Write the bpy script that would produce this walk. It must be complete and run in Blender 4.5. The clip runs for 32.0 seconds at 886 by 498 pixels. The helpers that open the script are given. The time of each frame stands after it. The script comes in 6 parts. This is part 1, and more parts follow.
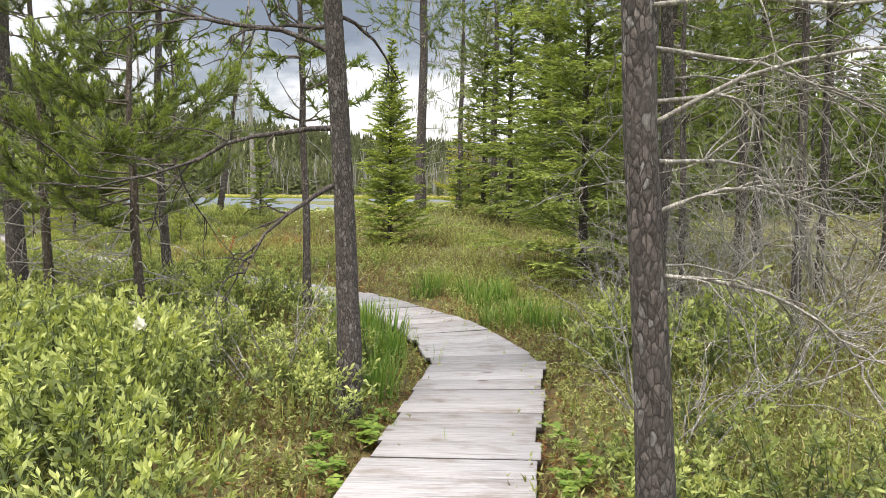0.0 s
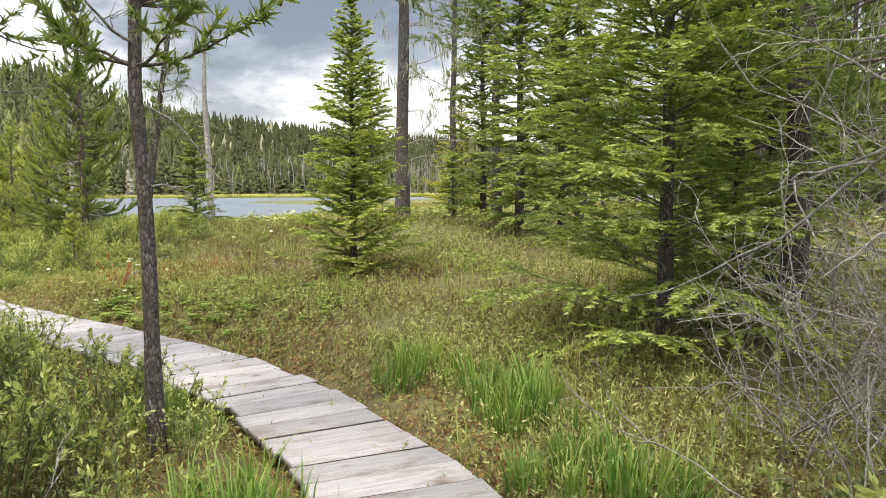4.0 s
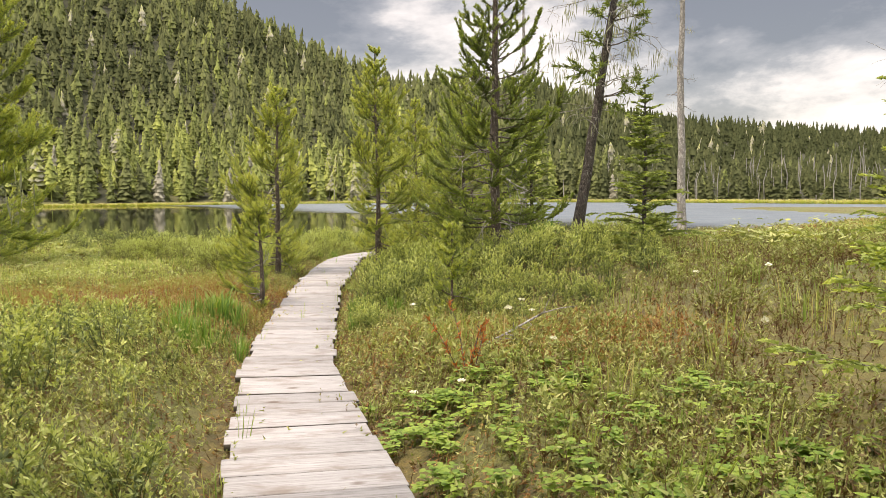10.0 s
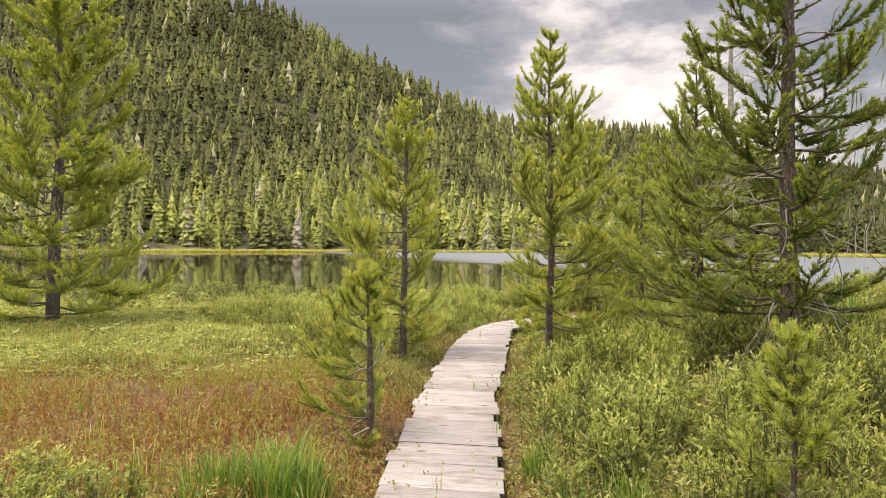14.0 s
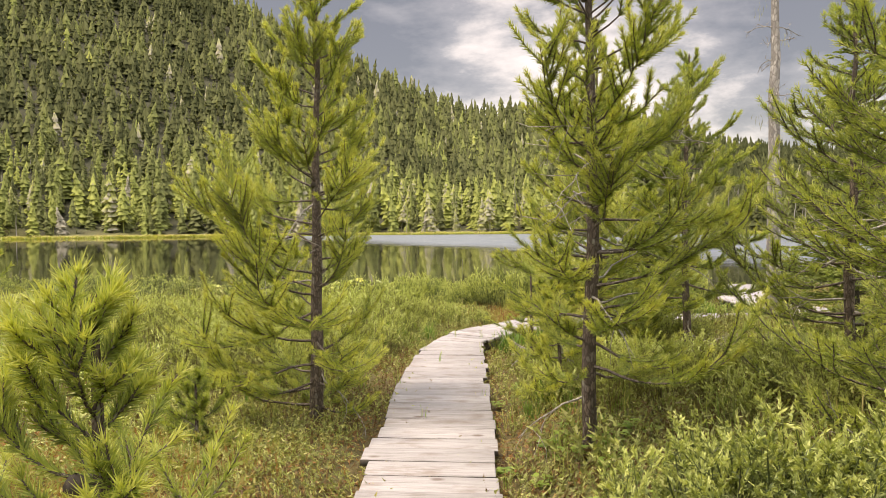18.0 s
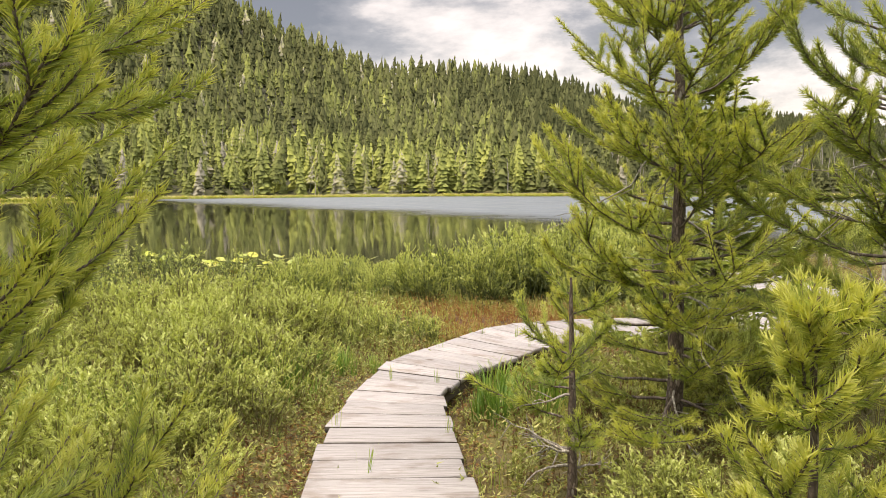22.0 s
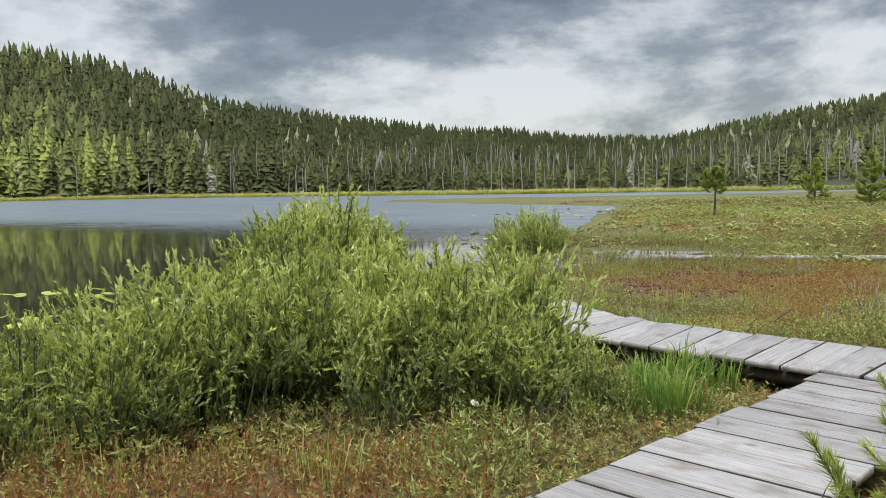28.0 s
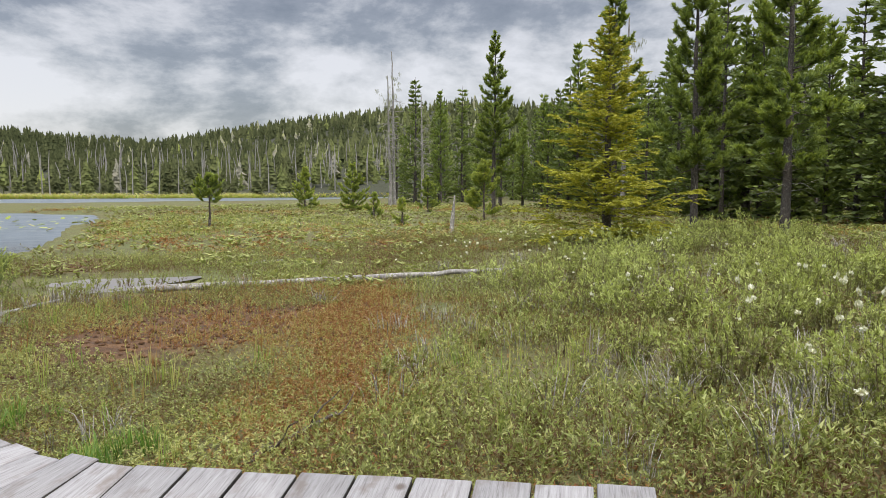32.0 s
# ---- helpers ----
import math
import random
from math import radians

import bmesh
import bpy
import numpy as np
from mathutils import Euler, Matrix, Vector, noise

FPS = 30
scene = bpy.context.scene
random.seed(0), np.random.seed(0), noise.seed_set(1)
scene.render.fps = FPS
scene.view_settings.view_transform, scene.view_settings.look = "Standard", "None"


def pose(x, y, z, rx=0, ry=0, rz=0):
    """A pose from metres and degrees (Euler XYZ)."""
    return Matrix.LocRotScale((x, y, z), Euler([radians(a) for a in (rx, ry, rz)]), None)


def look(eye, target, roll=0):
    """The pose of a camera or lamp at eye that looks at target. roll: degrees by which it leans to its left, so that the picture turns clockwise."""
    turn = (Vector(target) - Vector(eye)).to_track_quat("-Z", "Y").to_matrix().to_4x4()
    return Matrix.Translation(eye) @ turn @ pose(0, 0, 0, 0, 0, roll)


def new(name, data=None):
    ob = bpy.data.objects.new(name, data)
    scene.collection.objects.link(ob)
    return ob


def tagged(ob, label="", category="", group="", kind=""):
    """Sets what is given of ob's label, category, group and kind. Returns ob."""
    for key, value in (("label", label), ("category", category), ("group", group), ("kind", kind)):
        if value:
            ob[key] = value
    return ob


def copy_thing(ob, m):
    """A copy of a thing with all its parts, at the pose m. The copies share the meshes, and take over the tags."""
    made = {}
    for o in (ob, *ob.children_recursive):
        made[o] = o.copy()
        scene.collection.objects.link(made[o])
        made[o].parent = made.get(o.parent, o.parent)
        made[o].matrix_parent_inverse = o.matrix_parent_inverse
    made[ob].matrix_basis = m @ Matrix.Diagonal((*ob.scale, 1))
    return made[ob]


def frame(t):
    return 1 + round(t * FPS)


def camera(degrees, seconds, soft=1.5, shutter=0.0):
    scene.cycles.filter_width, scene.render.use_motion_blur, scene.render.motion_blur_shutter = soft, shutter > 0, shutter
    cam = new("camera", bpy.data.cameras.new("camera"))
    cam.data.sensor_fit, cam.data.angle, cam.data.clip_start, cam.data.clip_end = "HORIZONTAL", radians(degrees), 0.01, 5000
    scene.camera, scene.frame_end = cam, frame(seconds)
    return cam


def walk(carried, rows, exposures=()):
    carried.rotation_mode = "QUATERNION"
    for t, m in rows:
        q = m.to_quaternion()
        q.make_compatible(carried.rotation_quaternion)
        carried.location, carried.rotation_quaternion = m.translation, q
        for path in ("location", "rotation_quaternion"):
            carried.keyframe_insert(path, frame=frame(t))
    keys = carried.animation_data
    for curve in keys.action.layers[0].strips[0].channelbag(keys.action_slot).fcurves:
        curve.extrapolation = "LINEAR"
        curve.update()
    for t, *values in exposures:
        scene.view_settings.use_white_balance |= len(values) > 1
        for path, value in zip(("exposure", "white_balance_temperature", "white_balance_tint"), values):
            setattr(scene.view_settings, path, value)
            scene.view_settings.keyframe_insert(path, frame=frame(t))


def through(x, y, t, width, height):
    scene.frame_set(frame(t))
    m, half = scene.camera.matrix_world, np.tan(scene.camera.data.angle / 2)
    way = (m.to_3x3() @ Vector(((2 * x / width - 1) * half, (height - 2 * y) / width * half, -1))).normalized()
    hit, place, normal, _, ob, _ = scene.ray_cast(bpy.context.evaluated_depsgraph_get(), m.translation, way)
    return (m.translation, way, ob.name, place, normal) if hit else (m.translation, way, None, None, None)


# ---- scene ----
# ---- camera ----
cam = camera(60.83, 32.0, soft=0.85)
PATH = [
    (0, pose(-0.010, 0.008, 1.431, 85.27, -0.17, 0.00)),
    (0.5, pose(-0.059, 0.627, 1.465, 85.75, -0.02, 0.27)),
    (1, pose(-0.095, 1.225, 1.485, 86.81, 0.21, 0.81)),
    (1.5, pose(-0.134, 1.769, 1.487, 86.66, 0.46, -1.16)),
    (2, pose(-0.106, 2.291, 1.500, 86.26, 0.11, -3.63)),
    (2.5, pose(-0.064, 2.809, 1.520, 85.91, -0.18, -4.61)),
    (3, pose(-0.026, 3.343, 1.519, 85.63, 0.07, -3.30)),
    (3.5, pose(0.015, 3.888, 1.511, 85.33, 0.33, -1.94)),
    (4, pose(0.062, 4.439, 1.501, 84.99, 0.60, -0.59)),
    (4.5, pose(0.121, 4.992, 1.493, 84.62, 0.85, 0.77)),
    (5, pose(0.199, 5.542, 1.482, 83.86, 0.29, 2.92)),
    (5.5, pose(0.218, 6.056, 1.463, 83.21, -0.58, 4.44)),
    (6, pose(0.204, 6.540, 1.448, 83.15, -1.07, 6.92)),
    (6.5, pose(0.158, 7.011, 1.438, 82.77, -1.15, 9.98)),
    (7, pose(0.050, 7.449, 1.418, 82.10, -1.07, 12.50)),
    (7.5, pose(-0.092, 7.863, 1.399, 82.75, -0.45, 16.52)),
    (8, pose(-0.265, 8.304, 1.395, 84.10, 0.10, 20.29)),
    (8.5, pose(-0.467, 8.781, 1.393, 85.24, 0.30, 24.46)),
    (9, pose(-0.691, 9.265, 1.377, 85.83, 0.43, 29.08)),
    (9.5, pose(-0.979, 9.669, 1.369, 85.72, 0.47, 32.19)),
    (10, pose(-1.269, 10.068, 1.384, 85.73, 0.51, 34.90)),
    (10.5, pose(-1.597, 10.471, 1.415, 85.95, 0.53, 38.02)),
    (11, pose(-1.992, 10.854, 1.440, 86.33, 0.42, 40.66)),
    (11.5, pose(-2.357, 11.264, 1.442, 86.71, 0.12, 42.31)),
    (12, pose(-2.769, 11.636, 1.437, 87.25, -0.18, 43.43)),
    (12.5, pose(-3.219, 12.034, 1.451, 88.74, -0.38, 44.24)),
    (13, pose(-3.664, 12.455, 1.460, 89.32, -0.52, 44.82)),
    (13.5, pose(-4.131, 12.849, 1.452, 89.28, -0.33, 44.92)),
    (14, pose(-4.582, 13.246, 1.439, 89.48, -0.18, 44.77)),
    (14.5, pose(-5.017, 13.639, 1.428, 89.65, -0.06, 44.62)),
    (15, pose(-5.435, 14.018, 1.420, 89.78, 0.05, 44.46)),
    (15.5, pose(-5.834, 14.375, 1.409, 89.86, 0.19, 44.28)),
    (16, pose(-6.213, 14.702, 1.382, 88.89, 0.73, 43.15)),
    (16.5, pose(-6.561, 15.082, 1.359, 88.17, 0.71, 41.84)),
    (17, pose(-6.932, 15.511, 1.358, 88.27, 0.56, 41.03)),
    (17.5, pose(-7.325, 15.977, 1.376, 88.56, 0.48, 40.61)),
    (18, pose(-7.733, 16.432, 1.373, 88.12, 0.51, 40.21)),
    (18.5, pose(-8.164, 16.852, 1.350, 87.08, 0.67, 39.18)),
    (19, pose(-8.561, 17.307, 1.323, 86.16, 0.58, 37.73)),
    (19.5, pose(-8.965, 17.731, 1.320, 85.74, 0.37, 36.53)),
    (20, pose(-9.370, 18.165, 1.334, 85.41, 0.29, 35.53)),
    (20.5, pose(-9.742, 18.628, 1.346, 85.46, 0.74, 35.37)),
    (21, pose(-10.116, 19.067, 1.345, 85.37, 1.23, 35.40)),
    (21.5, pose(-10.489, 19.516, 1.330, 85.18, 1.08, 34.71)),
    (22, pose(-10.871, 19.966, 1.319, 85.22, 0.46, 33.42)),
    (22.5, pose(-11.262, 20.442, 1.309, 84.83, -0.22, 32.09)),
    (23, pose(-11.591, 20.920, 1.301, 84.35, -0.66, 30.97)),
    (23.5, pose(-11.941, 21.352, 1.298, 83.89, -0.96, 30.40)),
    (24, pose(-12.287, 21.742, 1.287, 83.81, -0.55, 30.24)),
    (24.5, pose(-12.631, 22.114, 1.276, 83.58, 0.56, 30.10)),
    (25, pose(-12.960, 22.499, 1.276, 84.00, 0.64, 27.77)),
    (25.5, pose(-13.269, 22.894, 1.279, 84.39, 0.76, 25.38)),
    (26, pose(-13.552, 23.299, 1.279, 84.74, 0.96, 23.00)),
    (26.5, pose(-13.805, 23.713, 1.272, 85.02, 1.22, 20.55)),
    (27, pose(-14.021, 24.135, 1.252, 84.73, 1.40, 14.59)),
    (27.5, pose(-14.192, 24.550, 1.233, 84.48, 1.40, 8.16)),
    (28, pose(-14.307, 24.968, 1.223, 84.85, 1.06, 2.47)),
    (28.5, pose(-14.364, 25.399, 1.228, 85.24, 0.72, -2.65)),
    (29, pose(-14.423, 25.852, 1.238, 85.07, 0.58, -7.97)),
    (29.5, pose(-14.406, 26.292, 1.241, 84.33, 0.40, -13.56)),
    (30, pose(-14.308, 26.733, 1.252, 83.89, 0.18, -19.00)),
    (30.5, pose(-14.199, 27.220, 1.271, 84.36, 0.71, -23.68)),
    (31, pose(-13.966, 27.640, 1.278, 84.89, 0.97, -27.61)),
    (31.5, pose(-13.641, 28.029, 1.279, 85.11, 0.51, -31.64)),
    (32, pose(-13.288, 28.421, 1.274, 84.97, -0.15, -34.56)),
]
walk(cam, PATH, [(0.0, 0.74, 6900, 14), (6.0, 0.82, 7000, 13), (9.0, 0.66, 7400, 14), (11.0, 0.66, 8000, 20), (20.0, 0.68, 8100, 20), (24.5, 0.54, 7600, 15), (27.0, 0.26, 7300, 14), (28.0, 0.10, 6600, 9), (32.0, 0.18, 6650, 13)])

# ---- light ----
world = bpy.data.worlds.new("overcast_sky")
scene.world = world
world.use_nodes = True
wt = world.node_tree
wt.nodes.clear()


def wnode(kind, **kw):
    n = wt.nodes.new(kind)
    for k, v in kw.items():
        n.inputs[k].default_value = v
    return n


w_sky = wt.nodes.new("ShaderNodeTexSky")
w_sky.sky_type, w_sky.sun_disc = "NISHITA", False
w_sky.sun_elevation, w_sky.sun_rotation = radians(68), radians(150)
w_coord = wt.nodes.new("ShaderNodeTexCoord")
w_sep = wt.nodes.new("ShaderNodeSeparateXYZ")
wt.links.new(w_coord.outputs["Generated"], w_sep.inputs[0])
w_flat = wt.nodes.new("ShaderNodeMapping")
w_flat.inputs["Scale"].default_value, w_flat.inputs["Location"].default_value = (1.0, 1.0, 2.2), (3.1, 0.4, 1.7)
wt.links.new(w_coord.outputs["Generated"], w_flat.inputs["Vector"])
w_noise = wnode("ShaderNodeTexNoise", Scale=2.9, Detail=12.0, Roughness=0.6, Distortion=0.12)
wt.links.new(w_flat.outputs[0], w_noise.inputs["Vector"])
w_ramp = wt.nodes.new("ShaderNodeValToRGB")
w_ramp.color_ramp.elements[0].position, w_ramp.color_ramp.elements[0].color = 0.41, (0.10, 0.112, 0.132, 1)
w_ramp.color_ramp.elements[1].position, w_ramp.color_ramp.elements[1].color = 0.62, (0.565, 0.575, 0.595, 1)
for pos, tone in ((0.50, (0.20, 0.215, 0.24, 1)), (0.535, (0.32, 0.335, 0.355, 1)), (0.57, (0.45, 0.46, 0.475, 1))):
    w_ramp.color_ramp.elements.new(pos).color = tone
# the cloud deck opens and brightens towards the horizon
w_open = wt.nodes.new("ShaderNodeMapRange")
for k, v in (("From Min", 0.13), ("From Max", 0.23), ("To Min", 0.07), ("To Max", -0.07)):
    w_open.inputs[k].default_value = v
wt.links.new(w_sep.outputs["Z"], w_open.inputs["Value"])
w_sum = wt.nodes.new("ShaderNodeMath")
w_sum.operation = "ADD"
wt.links.new(w_noise.outputs["Fac"], w_sum.inputs[0])
wt.links.new(w_open.outputs[0], w_sum.inputs[1])
# and lies thicker over the hills in the west
w_west = wt.nodes.new("ShaderNodeMath")
w_west.operation, w_west.inputs[1].default_value = "MULTIPLY_ADD", 0.045
wt.links.new(w_sep.outputs["X"], w_west.inputs[0])
wt.links.new(w_sum.outputs[0], w_west.inputs[2])
wt.links.new(w_west.outputs[0], w_ramp.inputs[0])
w_bg1, w_bg2, w_add, w_out = wnode("ShaderNodeBackground", Strength=0.03), wnode("ShaderNodeBackground", Strength=0.8), wt.nodes.new("ShaderNodeAddShader"), wt.nodes.new("ShaderNodeOutputWorld")
# an overcast sky is brightest overhead
w_high = wt.nodes.new("ShaderNodeMapRange")
w_high.interpolation_type = "SMOOTHSTEP"
for k, v in (("From Min", 0.28), ("From Max", 0.46), ("To Min", 1.0), ("To Max", 6.4)):
    w_high.inputs[k].default_value = v
wt.links.new(w_sep.outputs["Z"], w_high.inputs["Value"])
wt.links.new(w_high.outputs[0], w_bg2.inputs["Strength"])
wt.links.new(w_sky.outputs[0], w_bg1.inputs[0])
wt.links.new(w_ramp.outputs[0], w_bg2.inputs[0])
wt.links.new(w_bg1.outputs[0], w_add.inputs[0])
wt.links.new(w_bg2.outputs[0], w_add.inputs[1])
wt.links.new(w_add.outputs[0], w_out.inputs[0])

sun = new("sun", bpy.data.lights.new("sun", "SUN"))
sun.data.energy, sun.data.angle, sun.data.color = 2.6, radians(20), (1.0, 0.94, 0.84)
sun.matrix_world = look((0, 0, 60), (12, 21, 0))

# ---- materials ----


def nodes_of(name):
    m = bpy.data.materials.new(name)
    m.use_nodes = True
    t = m.node_tree
    return m, t, t.nodes["Principled BSDF"]


def ramp_of(t, stops, src, interp="LINEAR"):
    r = t.nodes.new("ShaderNodeValToRGB")
    r.color_ramp.interpolation = interp
    els = r.color_ramp.elements
    while len(els) < len(stops):
        els.new(0.5)
    for el, (p, c) in zip(els, stops):
        el.position, el.color = p, (*c, 1)
    t.links.new(src, r.inputs[0])
    return r.outputs[0]


def noise_of(t, scale, detail=4.0, rough=0.55, vector=None, stretch=None, distortion=0.0):
    n = t.nodes.new("ShaderNodeTexNoise")
    n.inputs["Scale"].default_value, n.inputs["Detail"].default_value = scale, detail
    n.inputs["Roughness"].default_value, n.inputs["Distortion"].default_value = rough, distortion
    if vector is None:
        vector = t.nodes.new("ShaderNodeTexCoord").outputs["Object"]
    if stretch:
        mp = t.nodes.new("ShaderNodeMapping")
        mp.inputs["Scale"].default_value = stretch
        t.links.new(vector, mp.inputs["Vector"])
        vector = mp.outputs[0]
    t.links.new(vector, n.inputs["Vector"])
    return n.outputs["Fac"]


def mix_of(t, a, b, fac, blend="MIX"):
    m = t.nodes.new("ShaderNodeMix")
    m.data_type, m.blend_type = "RGBA", blend
    for sock, v in ((m.inputs[0], fac), (m.inputs[6], a), (m.inputs[7], b)):
        if isinstance(v, (int, float)):
            sock.default_value = v
        elif isinstance(v, tuple):
            sock.default_value = (*v, 1)
        else:
            t.links.new(v, sock)
    return m.outputs[2]


def bump_of(t, bsdf, height, strength, distance):
    b = t.nodes.new("ShaderNodeBump")
    b.inputs["Strength"].default_value, b.inputs["Distance"].default_value = strength, distance
    t.links.new(height, b.inputs["Height"])
    t.links.new(b.outputs[0], bsdf.inputs["Normal"])


def leaf_mat(name, stops, through=0.35, rough=0.55, gloss=0.3):
    """Foliage: colour by each plant's own tint and any painted shade, with light coming through the leaves."""
    m, t, p = nodes_of(name)
    at = t.nodes.new("ShaderNodeAttribute")
    at.attribute_name = "tint"
    isl = t.nodes.new("ShaderNodeObjectInfo")
    ad = t.nodes.new("ShaderNodeMath")
    ad.operation, ad.inputs[1].default_value = "MULTIPLY_ADD", 0.18
    t.links.new(isl.outputs["Random"], ad.inputs[0])
    t.links.new(at.outputs["Fac"], ad.inputs[2])
    col = ramp_of(t, stops, ad.outputs[0])
    t.links.new(col, p.inputs["Base Color"])
    p.inputs["Roughness"].default_value = rough
    p.inputs["Specular IOR Level"].default_value = gloss
    tr = t.nodes.new("ShaderNodeBsdfTranslucent")
    t.links.new(mix_of(t, col, (1.0, 1.0, 0.45), 1.0, "MULTIPLY"), tr.inputs[0])
    mx = t.nodes.new("ShaderNodeMixShader")
    mx.inputs[0].default_value = through
    t.links.new(p.outputs[0], mx.inputs[1])
    t.links.new(tr.outputs[0], mx.inputs[2])
    t.links.new(mx.outputs[0], t.nodes["Material Output"].inputs[0])
    return m


M_SHRUB = leaf_mat("shrub_leaves", [(0.0, (0.09, 0.085, 0.05)), (0.25, (0.13, 0.17, 0.075)), (0.6, (0.33, 0.39, 0.13)), (0.85, (0.52, 0.58, 0.20)), (1.0, (0.62, 0.66, 0.25))])
M_HEATH = leaf_mat("heath_leaves", [(0.0, (0.15, 0.085, 0.05)), (0.22, (0.22, 0.155, 0.075)), (0.42, (0.235, 0.25, 0.09)), (0.7, (0.355, 0.41, 0.14)), (1.0, (0.54, 0.54, 0.23))])
M_SAGE = leaf_mat("bog_shrub_leaves", [(0.0, (0.14, 0.10, 0.065)), (0.3, (0.22, 0.22, 0.09)), (0.65, (0.42, 0.48, 0.16)), (1.0, (0.60, 0.66, 0.25))])
M_RED = leaf_mat("red_heath_leaves", [(0.0, (0.25, 0.092, 0.04)), (0.35, (0.36, 0.175, 0.07)), (0.65, (0.40, 0.31, 0.12)), (1.0, (0.38, 0.42, 0.13))])
M_GRASS = leaf_mat("grass_blades", [(0.0, (0.06, 0.15, 0.035)), (0.4, (0.19, 0.32, 0.07)), (0.8, (0.46, 0.50, 0.15)), (1.0, (0.58, 0.50, 0.24))], 0.4)
M_BROAD = leaf_mat("broad_leaves", [(0.0, (0.08, 0.15, 0.03)), (0.5, (0.17, 0.28, 0.05)), (1.0, (0.36, 0.46, 0.09))], 0.35)
M_PINE = leaf_mat("pine_needles", [(0.0, (0.10, 0.12, 0.06)), (0.4, (0.205, 0.275, 0.09)), (0.8, (0.40, 0.475, 0.12)), (1.0, (0.60, 0.62, 0.18))], 0.42)
M_HEM = leaf_mat("hemlock_needles", [(0.0, (0.09, 0.115, 0.05)), (0.45, (0.20, 0.26, 0.085)), (0.85, (0.38, 0.46, 0.13)), (1.0, (0.54, 0.60, 0.15))], 0.4)
M_YEW = leaf_mat("yellow_needles", [(0.0, (0.11, 0.13, 0.035)), (0.5, (0.35, 0.36, 0.06)), (1.0, (0.60, 0.57, 0.09))], 0.42)
M_FAR = leaf_mat("far_forest", [(0.0, (0.045, 0.056, 0.026)), (0.4, (0.135, 0.15, 0.068)), (0.7, (0.235, 0.275, 0.09)), (0.88, (0.39, 0.43, 0.12)), (1.0, (0.35, 0.34, 0.27))], 0.2, 0.9, 0.0)
M_RUST = leaf_mat("rusty_dead_needles", [(0.0, (0.42, 0.13, 0.04)), (1.0, (0.60, 0.24, 0.08))], 0.35, 0.7)
M_LICHEN = leaf_mat("hanging_lichen", [(0.0, (0.22, 0.24, 0.16)), (1.0, (0.42, 0.43, 0.30))], 0.3, 0.9)
M_PETAL = leaf_mat("white_petals", [(0.0, (0.75, 0.75, 0.62)), (1.0, (0.85, 0.85, 0.78))], 0.2)
M_LILY = leaf_mat("lily_pads", [(0.0, (0.16, 0.24, 0.04)), (0.6, (0.36, 0.42, 0.06)), (1.0, (0.50, 0.48, 0.08))], 0.1, 0.3)


def bark_mat(name, dark, light, patch, scale=26.0):
    m, t, p = nodes_of(name)
    co = t.nodes.new("ShaderNodeTexCoord").outputs["Object"]
    mp = t.nodes.new("ShaderNodeMapping")
    mp.inputs["Scale"].default_value = (1.0, 1.0, 0.42)
    t.links.new(co, mp.inputs["Vector"])
    n = noise_of(t, scale * 1.6, 6, 0.7, mp.outputs[0])
    bend = t.nodes.new("ShaderNodeTexNoise")
    bend.inputs["Scale"].default_value, bend.inputs["Detail"].default_value = scale * 0.7, 3.0
    t.links.new(mp.outputs[0], bend.inputs["Vector"])
    warp = t.nodes.new("ShaderNodeVectorMath")
    warp.operation, warp.inputs[1].default_value = "MULTIPLY_ADD", (1.0 / scale,) * 3
    t.links.new(bend.outputs["Color"], warp.inputs[0])
    t.links.new(mp.outputs[0], warp.inputs[2])
    v, plate = t.nodes.new("ShaderNodeTexVoronoi"), t.nodes.new("ShaderNodeTexVoronoi")
    v.feature = "DISTANCE_TO_EDGE"
    for q in (v, plate):
        q.inputs["Scale"].default_value = scale * 1.25
        t.links.new(warp.outputs[0], q.inputs["Vector"])
    tone = t.nodes.new("ShaderNodeSeparateColor")
    t.links.new(plate.outputs["Color"], tone.inputs[0])
    c = ramp_of(t, [(0.05, tuple(x * 0.55 for x in light)), (0.5, light), (0.85, tuple(x * 1.4 for x in light)), (1.0, patch)], tone.outputs[0])
    c = mix_of(t, c, dark, ramp_of(t, [(0.42, (0, 0, 0)), (0.68, (0.85, 0.85, 0.85))], n))
    c = mix_of(t, dark, c, ramp_of(t, [(0.0, (0, 0, 0)), (0.13, (1, 1, 1))], v.outputs["Distance"]))
    c = mix_of(t, c, tuple(x * 0.5 for x in light), ramp_of(t, [(0.45, (0, 0, 0)), (0.65, (0.6, 0.6, 0.6))], noise_of(t, 4.5, 4, 0.6, co)))
    t.links.new(c, p.inputs["Base Color"])
    p.inputs["Roughness"].default_value = 0.9
    mixh = t.nodes.new("ShaderNodeMath")
    mixh.operation = "ADD"
    t.links.new(n, mixh.inputs[0])
    t.links.new(v.outputs["Distance"], mixh.inputs[1])
    bump_of(t, p, mixh.outputs[0], 0.9, 0.012)
    return m


